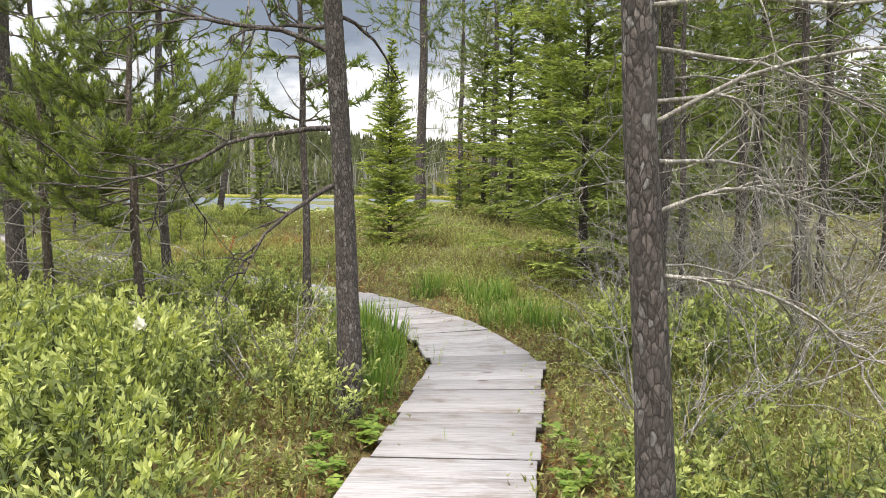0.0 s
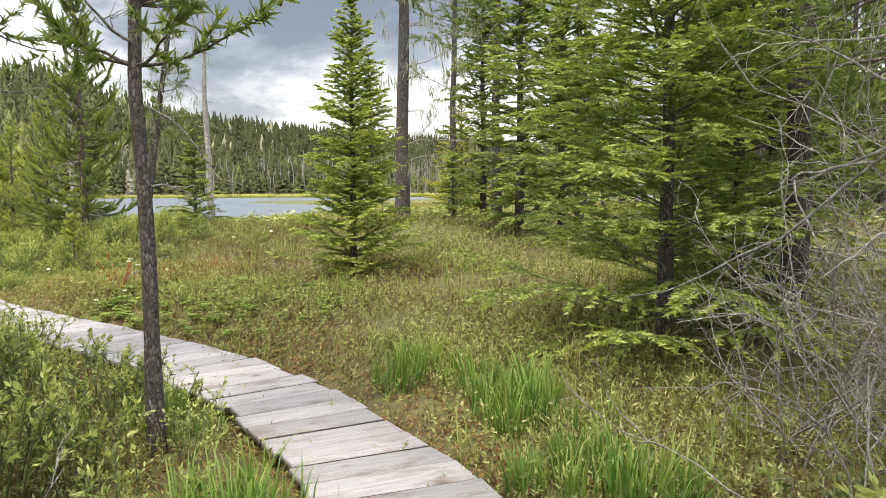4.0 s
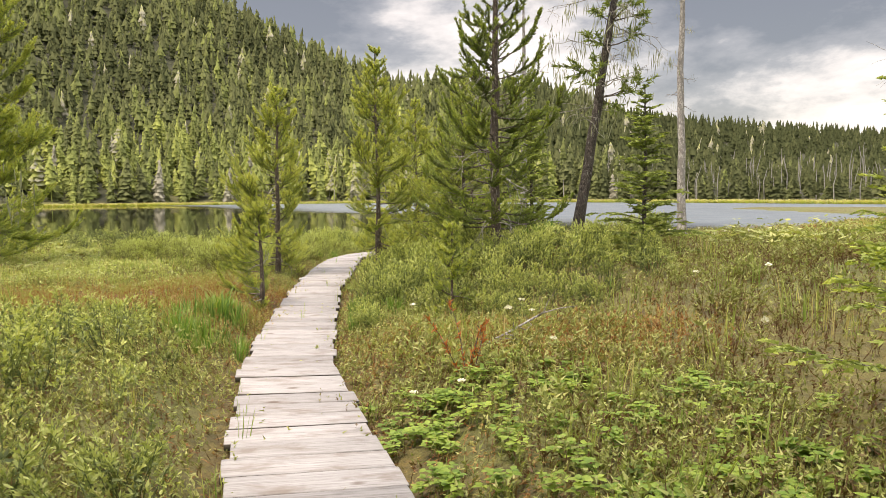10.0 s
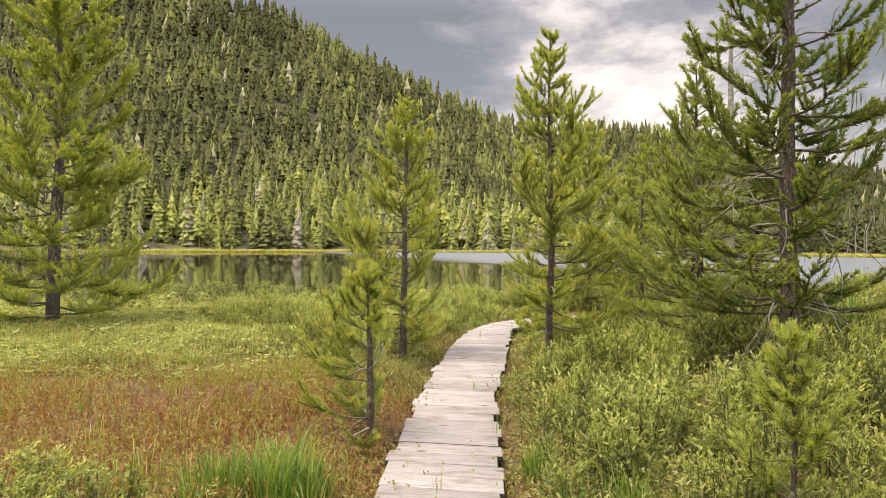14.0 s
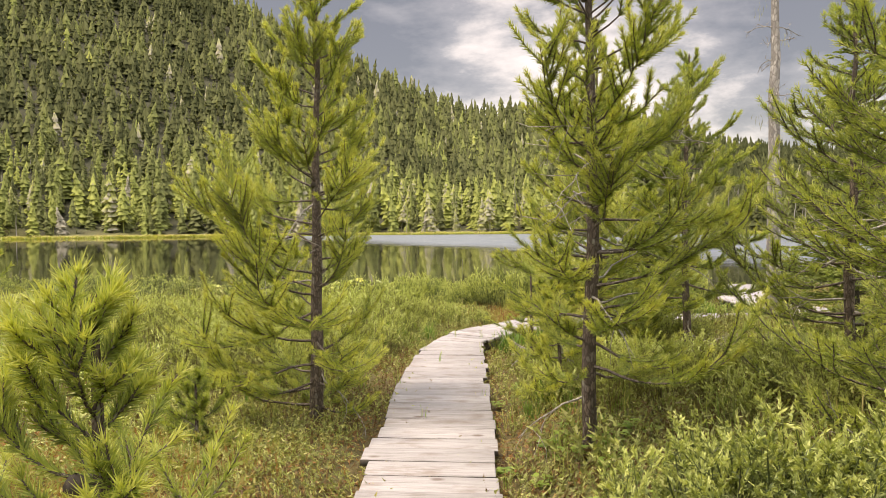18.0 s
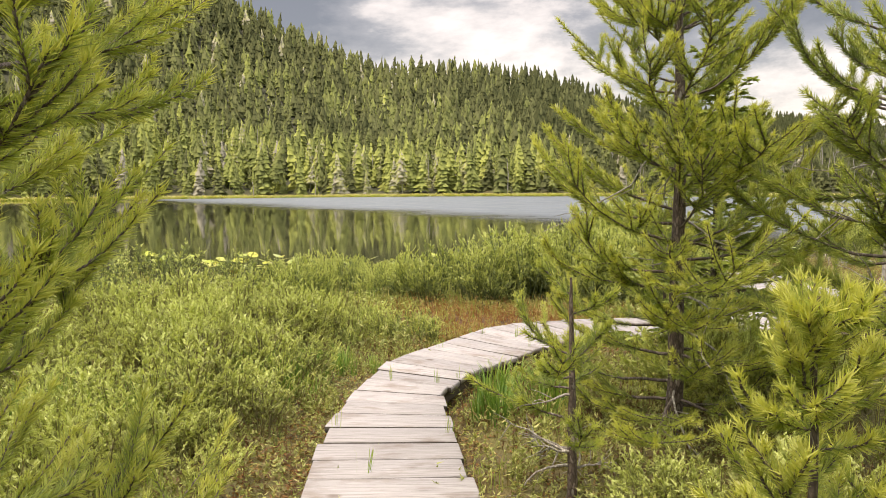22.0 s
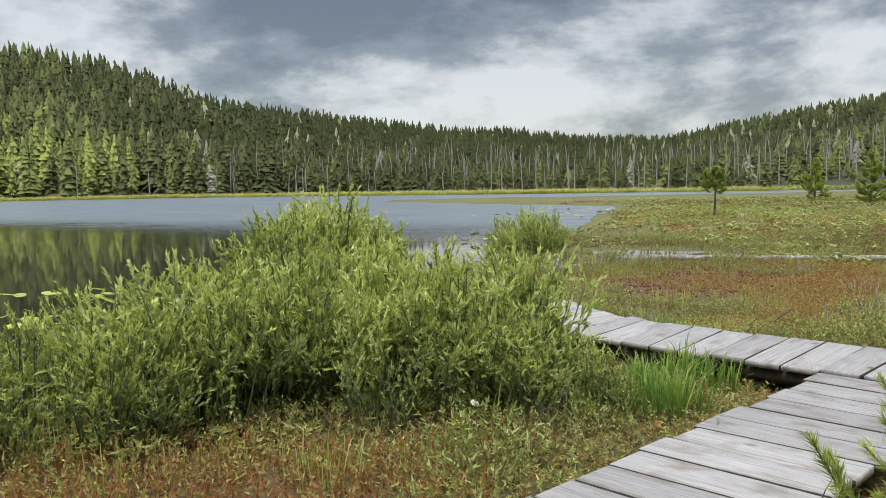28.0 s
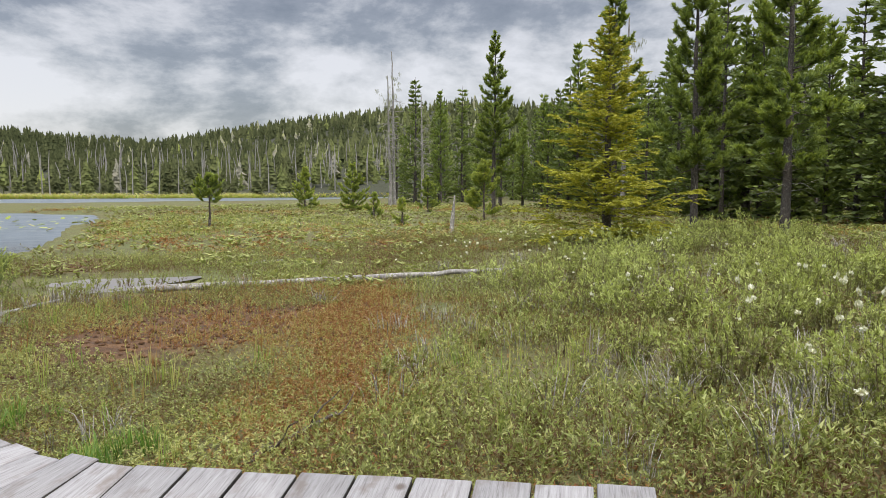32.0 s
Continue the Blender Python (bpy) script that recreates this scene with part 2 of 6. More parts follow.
M_BARK = bark_mat("scaly_bark", (0.02, 0.015, 0.012), (0.17, 0.145, 0.13), (0.34, 0.34, 0.31), 46.0)
M_BARKP = bark_mat("young_pine_bark", (0.05, 0.036, 0.026), (0.19, 0.15, 0.12), (0.30, 0.29, 0.25), 40.0)
M_SNAG = bark_mat("bare_grey_wood", (0.20, 0.185, 0.165), (0.45, 0.43, 0.40), (0.55, 0.53, 0.49), 18.0)
M_TWIG = bark_mat("twig_bark", (0.07, 0.052, 0.042), (0.24, 0.20, 0.17), (0.36, 0.34, 0.29), 60.0)
M_DEADTWIG = bark_mat("dead_twig_bark", (0.24, 0.22, 0.19), (0.50, 0.475, 0.42), (0.62, 0.61, 0.53), 50.0)
M_ORANGE = bark_mat("torn_bark_wood", (0.30, 0.13, 0.05), (0.55, 0.30, 0.14), (0.45, 0.22, 0.1), 30.0)

# weathered planks: grain along the plank's own x
M_PLANK, t, p = nodes_of("weathered_plank")
co = t.nodes.new("ShaderNodeTexCoord").outputs["Object"]
oi = t.nodes.new("ShaderNodeObjectInfo")
off = t.nodes.new("ShaderNodeVectorMath")
off.operation = "ADD"
sc3 = t.nodes.new("ShaderNodeVectorMath")
sc3.operation, sc3.inputs[1].default_value = "MULTIPLY", (37.0, 91.0, 13.0)
cb = t.nodes.new("ShaderNodeCombineXYZ")
for s in ("X", "Y", "Z"):
    t.links.new(oi.outputs["Random"], cb.inputs[s])
t.links.new(cb.outputs[0], sc3.inputs[0])
t.links.new(co, off.inputs[0])
t.links.new(sc3.outputs[0], off.inputs[1])
pv = off.outputs[0]
grain = noise_of(t, 9.0, 8, 0.7, pv, (0.35, 9.0, 4.0), 0.6)
blot = noise_of(t, 3.2, 5, 0.6, pv, (1.0, 2.0, 1.0))
knot = t.nodes.new("ShaderNodeTexVoronoi")
knot.inputs["Scale"].default_value = 2.6
mpk = t.nodes.new("ShaderNodeMapping")
mpk.inputs["Scale"].default_value = (1.0, 1.6, 0.2)
t.links.new(pv, mpk.inputs["Vector"])
t.links.new(mpk.outputs[0], knot.inputs["Vector"])
c = ramp_of(t, [(0.28, (0.12, 0.11, 0.105)), (0.45, (0.30, 0.29, 0.288)), (0.74, (0.46, 0.452, 0.455))], grain)
c = mix_of(t, c, (0.19, 0.155, 0.13), ramp_of(t, [(0.52, (0, 0, 0)), (0.68, (0.75, 0.75, 0.75))], blot))
c = mix_of(t, c, (0.13, 0.10, 0.08), ramp_of(t, [(0.06, (0.9, 0.9, 0.9)), (0.15, (0, 0, 0))], knot.outputs["Distance"]))
tone = t.nodes.new("ShaderNodeMapRange")
tone.inputs["To Min"].default_value, tone.inputs["To Max"].default_value = 0.80, 1.14
t.links.new(oi.outputs["Random"], tone.inputs["Value"])
hs = t.nodes.new("ShaderNodeHueSaturation")
t.links.new(tone.outputs[0], hs.inputs["Value"])
t.links.new(c, hs.inputs["Color"])
t.links.new(hs.outputs[0], p.inputs["Base Color"])
p.inputs["Roughness"].default_value = 0.8
bump_of(t, p, grain, 0.55, 0.006)

# dirty plank sides, kept dark to paint the shade of the joints
M_FLANK, t, p = nodes_of("dirty_gap_shade_flank")
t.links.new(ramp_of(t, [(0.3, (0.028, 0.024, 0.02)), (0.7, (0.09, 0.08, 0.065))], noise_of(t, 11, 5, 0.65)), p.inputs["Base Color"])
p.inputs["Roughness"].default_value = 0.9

M_BEAM, t, p = nodes_of("dark_wet_timber")
t.links.new(ramp_of(t, [(0.3, (0.03, 0.024, 0.018)), (0.7, (0.10, 0.08, 0.06))], noise_of(t, 14, 5, 0.6)), p.inputs["Base Color"])
p.inputs["Roughness"].default_value = 0.8

# bog ground: moss, peat and litter in patches, peat where the ground lies low
M_GROUND, t, p = nodes_of("bog_ground")
at = t.nodes.new("ShaderNodeAttribute")
at.attribute_name = "peat"
n1, n2, n3 = noise_of(t, 0.55, 5, 0.6), noise_of(t, 5.0, 6, 0.65), noise_of(t, 38.0, 4, 0.7)
moss = ramp_of(t, [(0.3, (0.09, 0.06, 0.03)), (0.45, (0.13, 0.12, 0.04)), (0.6, (0.17, 0.18, 0.05)), (0.75, (0.19, 0.11, 0.05))], n2)
moss = mix_of(t, moss, (0.13, 0.16, 0.045), ramp_of(t, [(0.45, (0, 0, 0)), (0.65, (0.7, 0.7, 0.7))], n1))
peat = ramp_of(t, [(0.3, (0.045, 0.022, 0.012)), (0.5, (0.13, 0.065, 0.026)), (0.7, (0.25, 0.13, 0.05))], n2)
c = mix_of(t, moss, peat, at.outputs["Fac"])
c = mix_of(t, c, (0.055, 0.040, 0.025), ramp_of(t, [(0.5, (0, 0, 0)), (0.72, (0.8, 0.8, 0.8))], n3))
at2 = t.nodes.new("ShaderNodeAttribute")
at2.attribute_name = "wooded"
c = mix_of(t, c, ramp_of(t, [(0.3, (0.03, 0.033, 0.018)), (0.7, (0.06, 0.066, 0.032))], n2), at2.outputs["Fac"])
t.links.new(c, p.inputs["Base Color"])
p.inputs["Roughness"].default_value = 0.9
bump_of(t, p, n3, 0.8, 0.04)

M_PEAT, t, p = nodes_of("peat_clod")
t.links.new(ramp_of(t, [(0.3, (0.05, 0.024, 0.012)), (0.6, (0.15, 0.075, 0.03)), (0.8, (0.27, 0.14, 0.055))], noise_of(t, 2.2, 6, 0.7)), p.inputs["Base Color"])
p.inputs["Roughness"].default_value = 0.95

M_WATER, t, p = nodes_of("lake_water")
p.inputs["Base Color"].default_value = (0.018, 0.018, 0.013, 1)
p.inputs["Roughness"].default_value = 0.06
p.inputs["IOR"].default_value = 2.0
p.inputs["Specular Tint"].default_value = (0.80, 0.92, 1.0, 1)
geo = t.nodes.new("ShaderNodeNewGeometry").outputs["Position"]
# calm in the lee of the near shore, ruffled by wind farther out
sp = t.nodes.new("ShaderNodeSeparateXYZ")
t.links.new(geo, sp.inputs[0])
drift = t.nodes.new("ShaderNodeMath")
drift.operation, drift.inputs[1].default_value = "MULTIPLY_ADD", 14.0
t.links.new(noise_of(t, 0.05, 3, 0.6, geo, (1.0, 0.3, 1.0)), drift.inputs[0])
slant = t.nodes.new("ShaderNodeMath")
slant.operation, slant.inputs[1].default_value = "MULTIPLY_ADD", 0.42
t.links.new(sp.outputs["X"], slant.inputs[0])
t.links.new(sp.outputs["Y"], slant.inputs[2])
t.links.new(slant.outputs[0], drift.inputs[2])
lee = t.nodes.new("ShaderNodeMapRange")
lee.interpolation_type = "SMOOTHSTEP"
for k, v in (("From Min", 48.0), ("From Max", 64.0), ("To Min", 0.0), ("To Max", 1.0)):
    lee.inputs[k].default_value = v
t.links.new(drift.outputs[0], lee.inputs["Value"])
wv = noise_of(t, 2.2, 5, 0.65, geo, (1.0, 0.7, 1.0))
amp = t.nodes.new("ShaderNodeMath")
amp.operation, amp.inputs[1].default_value, amp.inputs[2].default_value = "MULTIPLY_ADD", 1.0, 0.008
t.links.new(lee.outputs[0], amp.inputs[0])
mulw = t.nodes.new("ShaderNodeMath")
mulw.operation = "MULTIPLY"
t.links.new(wv, mulw.inputs[0])
t.links.new(amp.outputs[0], mulw.inputs[1])
bump_of(t, p, mulw.outputs[0], 1.0, 0.03)
gust = t.nodes.new("ShaderNodeMapRange")
for k, v in (("From Min", 0.35), ("From Max", 0.65), ("To Min", 0.24), ("To Max", 0.74)):
    gust.inputs[k].default_value = v
streak = noise_of(t, 0.9, 8, 0.8, geo, (0.35, 1.3, 1.0))
t.links.new(streak, gust.inputs["Value"])
rf = t.nodes.new("ShaderNodeMath")
rf.operation, rf.inputs[2].default_value = "MULTIPLY_ADD", 0.04
t.links.new(gust.outputs[0], rf.inputs[1])
t.links.new(lee.outputs[0], rf.inputs[0])
t.links.new(rf.outputs[0], p.inputs["Roughness"])
gl = t.nodes.new("ShaderNodeMath")
gl.operation, gl.inputs[1].default_value, gl.inputs[2].default_value = "MULTIPLY_ADD", 1.95, 1.35
t.links.new(lee.outputs[0], gl.inputs[0])
t.links.new(gl.outputs[0], p.inputs["IOR"])

M_MUD, t, p = nodes_of("wet_mud_sheet")
p.inputs["Base Color"].default_value = (0.14, 0.125, 0.11, 1)
p.inputs["Roughness"].default_value = 0.45
p.inputs["IOR"].default_value = 1.9
bump_of(t, p, noise_of(t, 9.0, 4), 0.15, 0.01)

# ---- mesh tools ----
rng = np.random.default_rng(7)


class Buf:
    """Gathers triangles, with a tint for each vertex."""

    def __init__(self):
        self.v, self.f, self.t, self.n = [], [], [], 0

    def add(self, v, f, tint=0.5):
        v, f = np.asarray(v, float).reshape(-1, 3), np.asarray(f, int).reshape(-1, 3)
        self.v.append(v)
        self.f.append(f + self.n)
        self.t.append(np.broadcast_to(np.asarray(tint, float), (len(v),)))
        self.n += len(v)
        return self

    def arrays(self):
        return np.concatenate(self.v), np.concatenate(self.f), np.concatenate(self.t)

    def mesh(self, name, mat, smooth=False):
        v, f, t = self.arrays()
        return mesh_of(name, v, f, mat, t, smooth)


def mesh_of(name, v, f, mat, tint=None, smooth=False, attr="tint"):
    me = bpy.data.meshes.new(name)
    f = np.asarray(f, np.int32)
    k = f.shape[1]
    me.vertices.add(len(v))
    me.vertices.foreach_set("co", np.asarray(v, np.float32).ravel())
    me.loops.add(f.size)
    me.loops.foreach_set("vertex_index", f.ravel())
    me.polygons.add(len(f))
    me.polygons.foreach_set("loop_start", np.arange(0, f.size, k, dtype=np.int32))
    if smooth:
        me.polygons.foreach_set("use_smooth", np.ones(len(f), bool))
    if tint is not None:
        me.attributes.new(attr, "FLOAT", "POINT").data.foreach_set("value", np.asarray(tint, np.float32))
    me.materials.append(mat)
    me.update(calc_edges=True)
    return me


def part(name, me, parent, label="", kind=""):
    ob = new(name, me)
    ob.parent = parent
    return tagged(ob, label, kind=kind)


def thing(name, x, y, z, label, category, group=""):
    ob = new(name)
    ob.location = (x, y, z)
    ob.empty_display_size = 0.2
    return tagged(ob, label, category, group)


def unit(a):
    return a / np.maximum(np.linalg.norm(a, axis=-1, keepdims=True), 1e-9)


def tube(buf, pts, rad, sides=6, tint=0.5, lump=0.0):
    pts = np.asarray(pts, float)
    rad = np.broadcast_to(np.asarray(rad, float), (len(pts),))
    d = unit(np.gradient(pts, axis=0))
    a = unit(np.cross(d, np.where(np.abs(d[:, 2:3]) > 0.8, (1.0, 0.2, 0), (0, 0, 1.0))))
    b = np.cross(d, a)
    th = np.arange(sides) * 2 * np.pi / sides
    ring = rad[:, None] * (1 + lump * rng.normal(size=(len(pts), sides)))
    v = pts[:, None] + ring[..., None] * (np.cos(th)[None, :, None] * a[:, None] + np.sin(th)[None, :, None] * b[:, None])
    i = np.arange(len(pts) - 1)[:, None] * sides
    j = np.arange(sides)[None]
    k = (j + 1) % sides
    f = np.stack([np.stack([i + j, i + k, i + sides + k], -1), np.stack([i + j, i + sides + k, i + sides + j], -1)], 2)
    buf.add(v.reshape(-1, 3), f.reshape(-1, 3), tint)


def blades(buf, base, way, length, width, tint, side=None):
    """Flat two-triangle leaves from base points along given ways."""
    n = len(base)
    way = unit(way)
    if side is None:
        side = unit(np.cross(way, rng.normal(size=(n, 3))))
    length, width = np.broadcast_to(length, (n,))[:, None], np.broadcast_to(width, (n,))[:, None]
    mid = base + way * length * 0.5
    v = np.stack([base, mid + side * width / 2, base + way * length, mid - side * width / 2], 1)
    f = (np.arange(n) * 4)[:, None, None] + np.array([[0, 1, 2], [0, 2, 3]])[None]
    buf.add(v.reshape(-1, 3), f.reshape(-1, 3), np.repeat(np.broadcast_to(tint, (n,)), 4))


def needles(buf, base, way, length, width, tint):
    """Thin one-triangle needles."""
    n = len(base)
    way = unit(way)
    side = unit(np.cross(way, rng.normal(size=(n, 3)))) * (np.broadcast_to(width, (n,))[:, None] / 2)
    v = np.stack([base + side, base - side, base + way * np.broadcast_to(length, (n,))[:, None]], 1)
    buf.add(v.reshape(-1, 3), np.arange(3 * n).reshape(-1, 3), np.repeat(np.broadcast_to(tint, (n,)), 3))


def scatter(name, protos, where, mat, label, category, conform=False):
    """One sheet of uncountable plants: prototypes (v, f, t) set at rows of x, y, z, height, width, tint."""
    buf = Buf()
    pick = rng.integers(0, len(protos), len(where))
    for k, (v, f, t) in enumerate(protos):
        w = where[pick == k]
        if not len(w):
            continue
        a = rng.uniform(0, 2 * np.pi, len(w))
        c, s = np.cos(a)[:, None], np.sin(a)[:, None]
        x, y, z = v[None, :, 0] * w[:, 4:5], v[None, :, 1] * w[:, 4:5], v[None, :, 2] * w[:, 3:4]
        lean = rng.normal(0, 0.08, (len(w), 2))
        vv = np.stack([c * x - s * y + w[:, 0:1] + lean[:, :1] * z, s * x + c * y + w[:, 1:2] + lean[:, 1:] * z, z + w[:, 2:3]], -1)
        if conform:
            vv[..., 2] += fast_z(vv[..., 0], vv[..., 1])
        ff = f[None] + (np.arange(len(w)) * len(v))[:, None, None]
        buf.add(vv.reshape(-1, 3), ff.reshape(-1, 3), np.clip(t[None] + w[:, 5:6], 0, 1).ravel())
    ob = new(name, buf.mesh(name, mat))
    return tagged(ob, label, category, kind="stuff")


def wobble(x, y, s, k=0):
    """Smooth pseudo-random field between -1 and 1, features about 1/s metres."""
    x, y = x * s + 17.3 * k, y * s - 9.1 * k
    return (np.sin(x * 1.7 + 1.3 * np.sin(y * 1.1)) + np.sin(y * 1.9 + 1.7 * np.sin(x * 0.9 + 2)) + np.sin((x + y) * 1.3 + np.sin(x * 2.3))) / 3


# ---- plan ----
WATER_Z = -0.75
DECK_L = [(-1.3, -2.5), (-0.52, 3.43), (-0.31, 4.74), (-0.10, 6.2), (-0.27, 7.14), (-0.55, 8.15), (-1.44, 9.66), (-2.45, 10.85), (-3.6, 11.85), (-5.1, 13.15), (-6.65, 14.55), (-8.0, 16.05), (-10.43, 18.78), (-12.9, 21.8), (-14.1, 23.45), (-14.6, 24.4), (-14.97, 25.3), (-15.03, 27.2), (-14.7, 27.8), (-14.07, 28.39), (-11.77, 30.58)]
DECK_R = [(-0.4, -2.6), (0.42, 3.40), (0.62, 4.7), (0.84, 6.35), (0.57, 7.4), (0.22, 8.45), (-0.72, 10.1), (-1.75, 11.4), (-2.95, 12.5), (-4.45, 13.75), (-6.0, 15.05), (-7.3, 16.5), (-9.75, 19.25), (-12.15, 22.35), (-13.4, 23.9), (-13.95, 24.6), (-14.12, 25.3), (-14.0, 26.85), (-13.8, 27.3), (-13.3, 27.75), (-11.13, 30.0)]
CROSS_N = [(-11.13, 30.06), (-13.1, 31.85), (-13.75, 32.7), (-14.3, 34.2), (-15.2, 36.6)]
CROSS_F = [(-10.35, 30.8), (-12.5, 32.72), (-12.85, 33.25), (-13.3, 34.5), (-14.2, 36.9)]
SHORE = [(-60, -5), (-45, 12), (-36, 22), (-29, 27.5), (-24, 30), (-20.5, 31.5), (-18.2, 33), (-17.3, 36), (-17.5, 39), (-16, 40.6), (-14.4, 41.2), (-13.3, 43.4), (-11.6, 51.8), (-9.5, 58), (-7.6, 66), (-4.3, 76), (-6.5, 80), (-26, 101), (-22, 105), (5, 108), (45, 111), (45, 119), (8, 126), (-15, 132), (-38, 142), (-65, 148), (-95, 146), (-122, 124), (-145, 98), (-165, 66), (-185, 20), (-170, -30), (-110, -40)]
GROUND_PTS = [(0, 0, -0.12), (3, 4, -0.05), (-4, 3, -0.1), (1.5, 8, -0.12), (-4, 8, -0.15), (3.5, 12, 0.2), (-1, 14.2, 0.33), (-0.6, 19.3, 0.8), (-6.05, 20.4, 0.72), (-6.8, 19.3, 0.5), (-6.2, 16.8, -0.02), (-4.7, 19.6, 0.5), (-3, 13.5, 0.0), (-10, 20.5, 0.0), (-8, 18.4, -0.05), (-9.3, 17, -0.25), (-12.7, 20.6, -0.33), (-15, 18, -0.38), (-22, 19, -0.45), (-14, 24.2, -0.4), (-12.2, 24.7, -0.3), (-10, 27, -0.05), (-13.5, 30, -0.5), (-17, 28, -0.55), (-11.7, 37, -0.68), (-6.4, 41.3, -0.66), (-4, 58, -0.6), (2, 43, -0.35), (-4, 34, -0.45), (6, 26, 0.4)]
EYE_HILL = (-8.0, 18.0)
# skyline, from the west round to the east: degrees left of +y, degrees of height
SKYLINE = [(110, 12), (85, 20), (70, 20.5), (57, 18.4), (50, 15.2), (44, 12.4), (38, 9.9), (33, 10.3), (26, 9.6), (18.7, 6.8), (6, 5.3), (-6.7, 3.8), (-12, 3.5), (-22, 5.6), (-32, 6.8), (-50, 7.0), (-80, 5.0)]


EYES = np.array([m.translation[:2] for t, m in PATH])
EYES = np.concatenate([EYES[:-1] + (EYES[1:] - EYES[:-1]) * k for k in (0.0, 0.33, 0.67)])


def clear_of_walk(pts, x, y, room=0.55):
    """True if points of a plant at x, y keep clear of the line walked."""
    q = np.asarray(pts)[:, None, :2] + (x, y) - EYES[None]
    return np.hypot(q[..., 0], q[..., 1]).min() > room


def deck_z(x, y):
    return -0.0087 * (-0.766 * x + 0.643 * y)


def poly_sd(x, y, poly):
    """Distance to a polygon's outline, negative inside."""
    x, y = np.asarray(x, float), np.asarray(y, float)
    best, inside = np.full(x.shape, 1e9), np.zeros(x.shape, bool)
    for (ax, ay), (bx, by) in zip(poly, poly[1:] + poly[:1]):
        ux, uy = bx - ax, by - ay
        h = np.clip(((x - ax) * ux + (y - ay) * uy) / (ux * ux + uy * uy), 0, 1)
        best = np.minimum(best, np.hypot(x - ax - h * ux, y - ay - h * uy))
        if ay != by:
            inside ^= ((ay > y) != (by > y)) & (x < ux * (y - ay) / uy + ax)
    return np.where(inside, -best, best)


def lake_sd(x, y):
    return poly_sd(np.asarray(x, float) + 0.5 * wobble(x, y, 0.35, 2), np.asarray(y, float) + 0.5 * wobble(x, y, 0.3, 5), SHORE)


DECK_POLY = DECK_L + CROSS_N[1:] + CROSS_F[::-1] + DECK_R[::-1]
MAIN_POLY = DECK_L + DECK_R[::-1]
CROSS_POLY = CROSS_N + CROSS_F[::-1]


def deck_sd(x, y):
    return np.minimum(poly_sd(x, y, MAIN_POLY), poly_sd(x, y, CROSS_POLY))


def hill(x, y):
    dx, dy = x - EYE_HILL[0], y - EYE_HILL[1]
    r, az = np.hypot(dx, dy), np.degrees(np.arctan2(-dx, dy))
    sk = np.array(SKYLINE[::-1], float)
    top = np.tan(np.radians(np.interp(az, sk[:, 0], sk[:, 1])))
    far = np.interp(az, (-80, -35, -10, 20, 45, 70, 110), (200, 260, 330, 300, 330, 340, 340))
    near = np.interp(az, (-80, -35, -10, 20, 45, 70, 110), (70, 85, 122, 142, 168, 172, 175))
    k = np.clip((r - near) / (far - near), 0, 1.25)
    low = np.interp(az, (-30, 5, 25), (5.5, 6.0, 12.0))
    return np.where(np.abs(az) < 112, (top * far - low) * np.where(k < 1, k ** 1.15, 1 - 1.2 * (k - 1)), 0) + 1.5 * wobble(x, y, 0.03, 3) * np.clip(k * 3, 0, 1)


def ground_z(x, y):
    x, y = np.asarray(x, float), np.asarray(y, float)
    num, den = 0.0, 0.0
    for gx, gy, gz in GROUND_PTS:
        w = 1 / ((x - gx) ** 2 + (y - gy) ** 2 + 0.8) ** 1.8
        num, den = num + w * gz, den + w
    near = num / den + 0.045 * wobble(x, y, 0.8) + 0.025 * wobble(x, y, 2.3, 1)
    dd = deck_sd(x, y)
    low = deck_z(x, y) - np.where(y > 29, 0.27, 0.14)
    near = np.minimum(near, low + np.clip(dd - 0.1, 0, 9) * 0.45 + 0.02)
    r = np.hypot(x + 8, y - 18)
    far = np.clip((r - 45) / 25, 0, 1)
    h = near * (1 - far) + (-0.62 + 0.05 * wobble(x, y, 0.2)) * far + np.maximum(hill(x, y), 0)
    sd = lake_sd(x, y)
    wet = np.clip((1.2 - sd) / 1.2, 0, 1)
    return np.where(sd > 0, h * (1 - wet) + np.minimum(h, -0.70) * wet, -0.80 - np.clip(-sd, 0, 3) * 0.25)


# ---- ground and lake ----
def spread(c, step, inner, outer):
    a = [0.0]
    while a[-1] < outer:
        a.append(a[-1] + (step if a[-1] < inner else step + (a[-1] - inner) * 0.09))
    a = np.array(a)
    return c + np.r_[-a[:0:-1], a]


gx, gy = spread(-8, 0.24, 13, 1500), spread(18, 0.24, 23, 1500)
GX, GY = np.meshgrid(gx, gy)
GZ = ground_z(GX, GY)
idx = np.arange(GX.size).reshape(GX.shape)
quads = np.stack([idx[:-1, :-1], idx[:-1, 1:], idx[1:, 1:], idx[1:, :-1]], -1).reshape(-1, 4)


def fast_z(x, y):
    """Ground height read off the built sheet."""
    i = np.clip(np.searchsorted(gx, x) - 1, 0, len(gx) - 2)
    j = np.clip(np.searchsorted(gy, y) - 1, 0, len(gy) - 2)
    u, v = (x - gx[i]) / (gx[i + 1] - gx[i]), (y - gy[j]) / (gy[j + 1] - gy[j])
    return (GZ[j, i] * (1 - u) + GZ[j, i + 1] * u) * (1 - v) + (GZ[j + 1, i] * (1 - u) + GZ[j + 1, i + 1] * u) * v


def strip_x(y):
    """The worn russet strip that runs over the bog beyond the crossing."""
    return -10.9 + (y - 33.6) * 0.62


def turf_zone(x, y):
    return (x < strip_x(y) + 0.5) & (y > 30.5) & (y < 41.0)


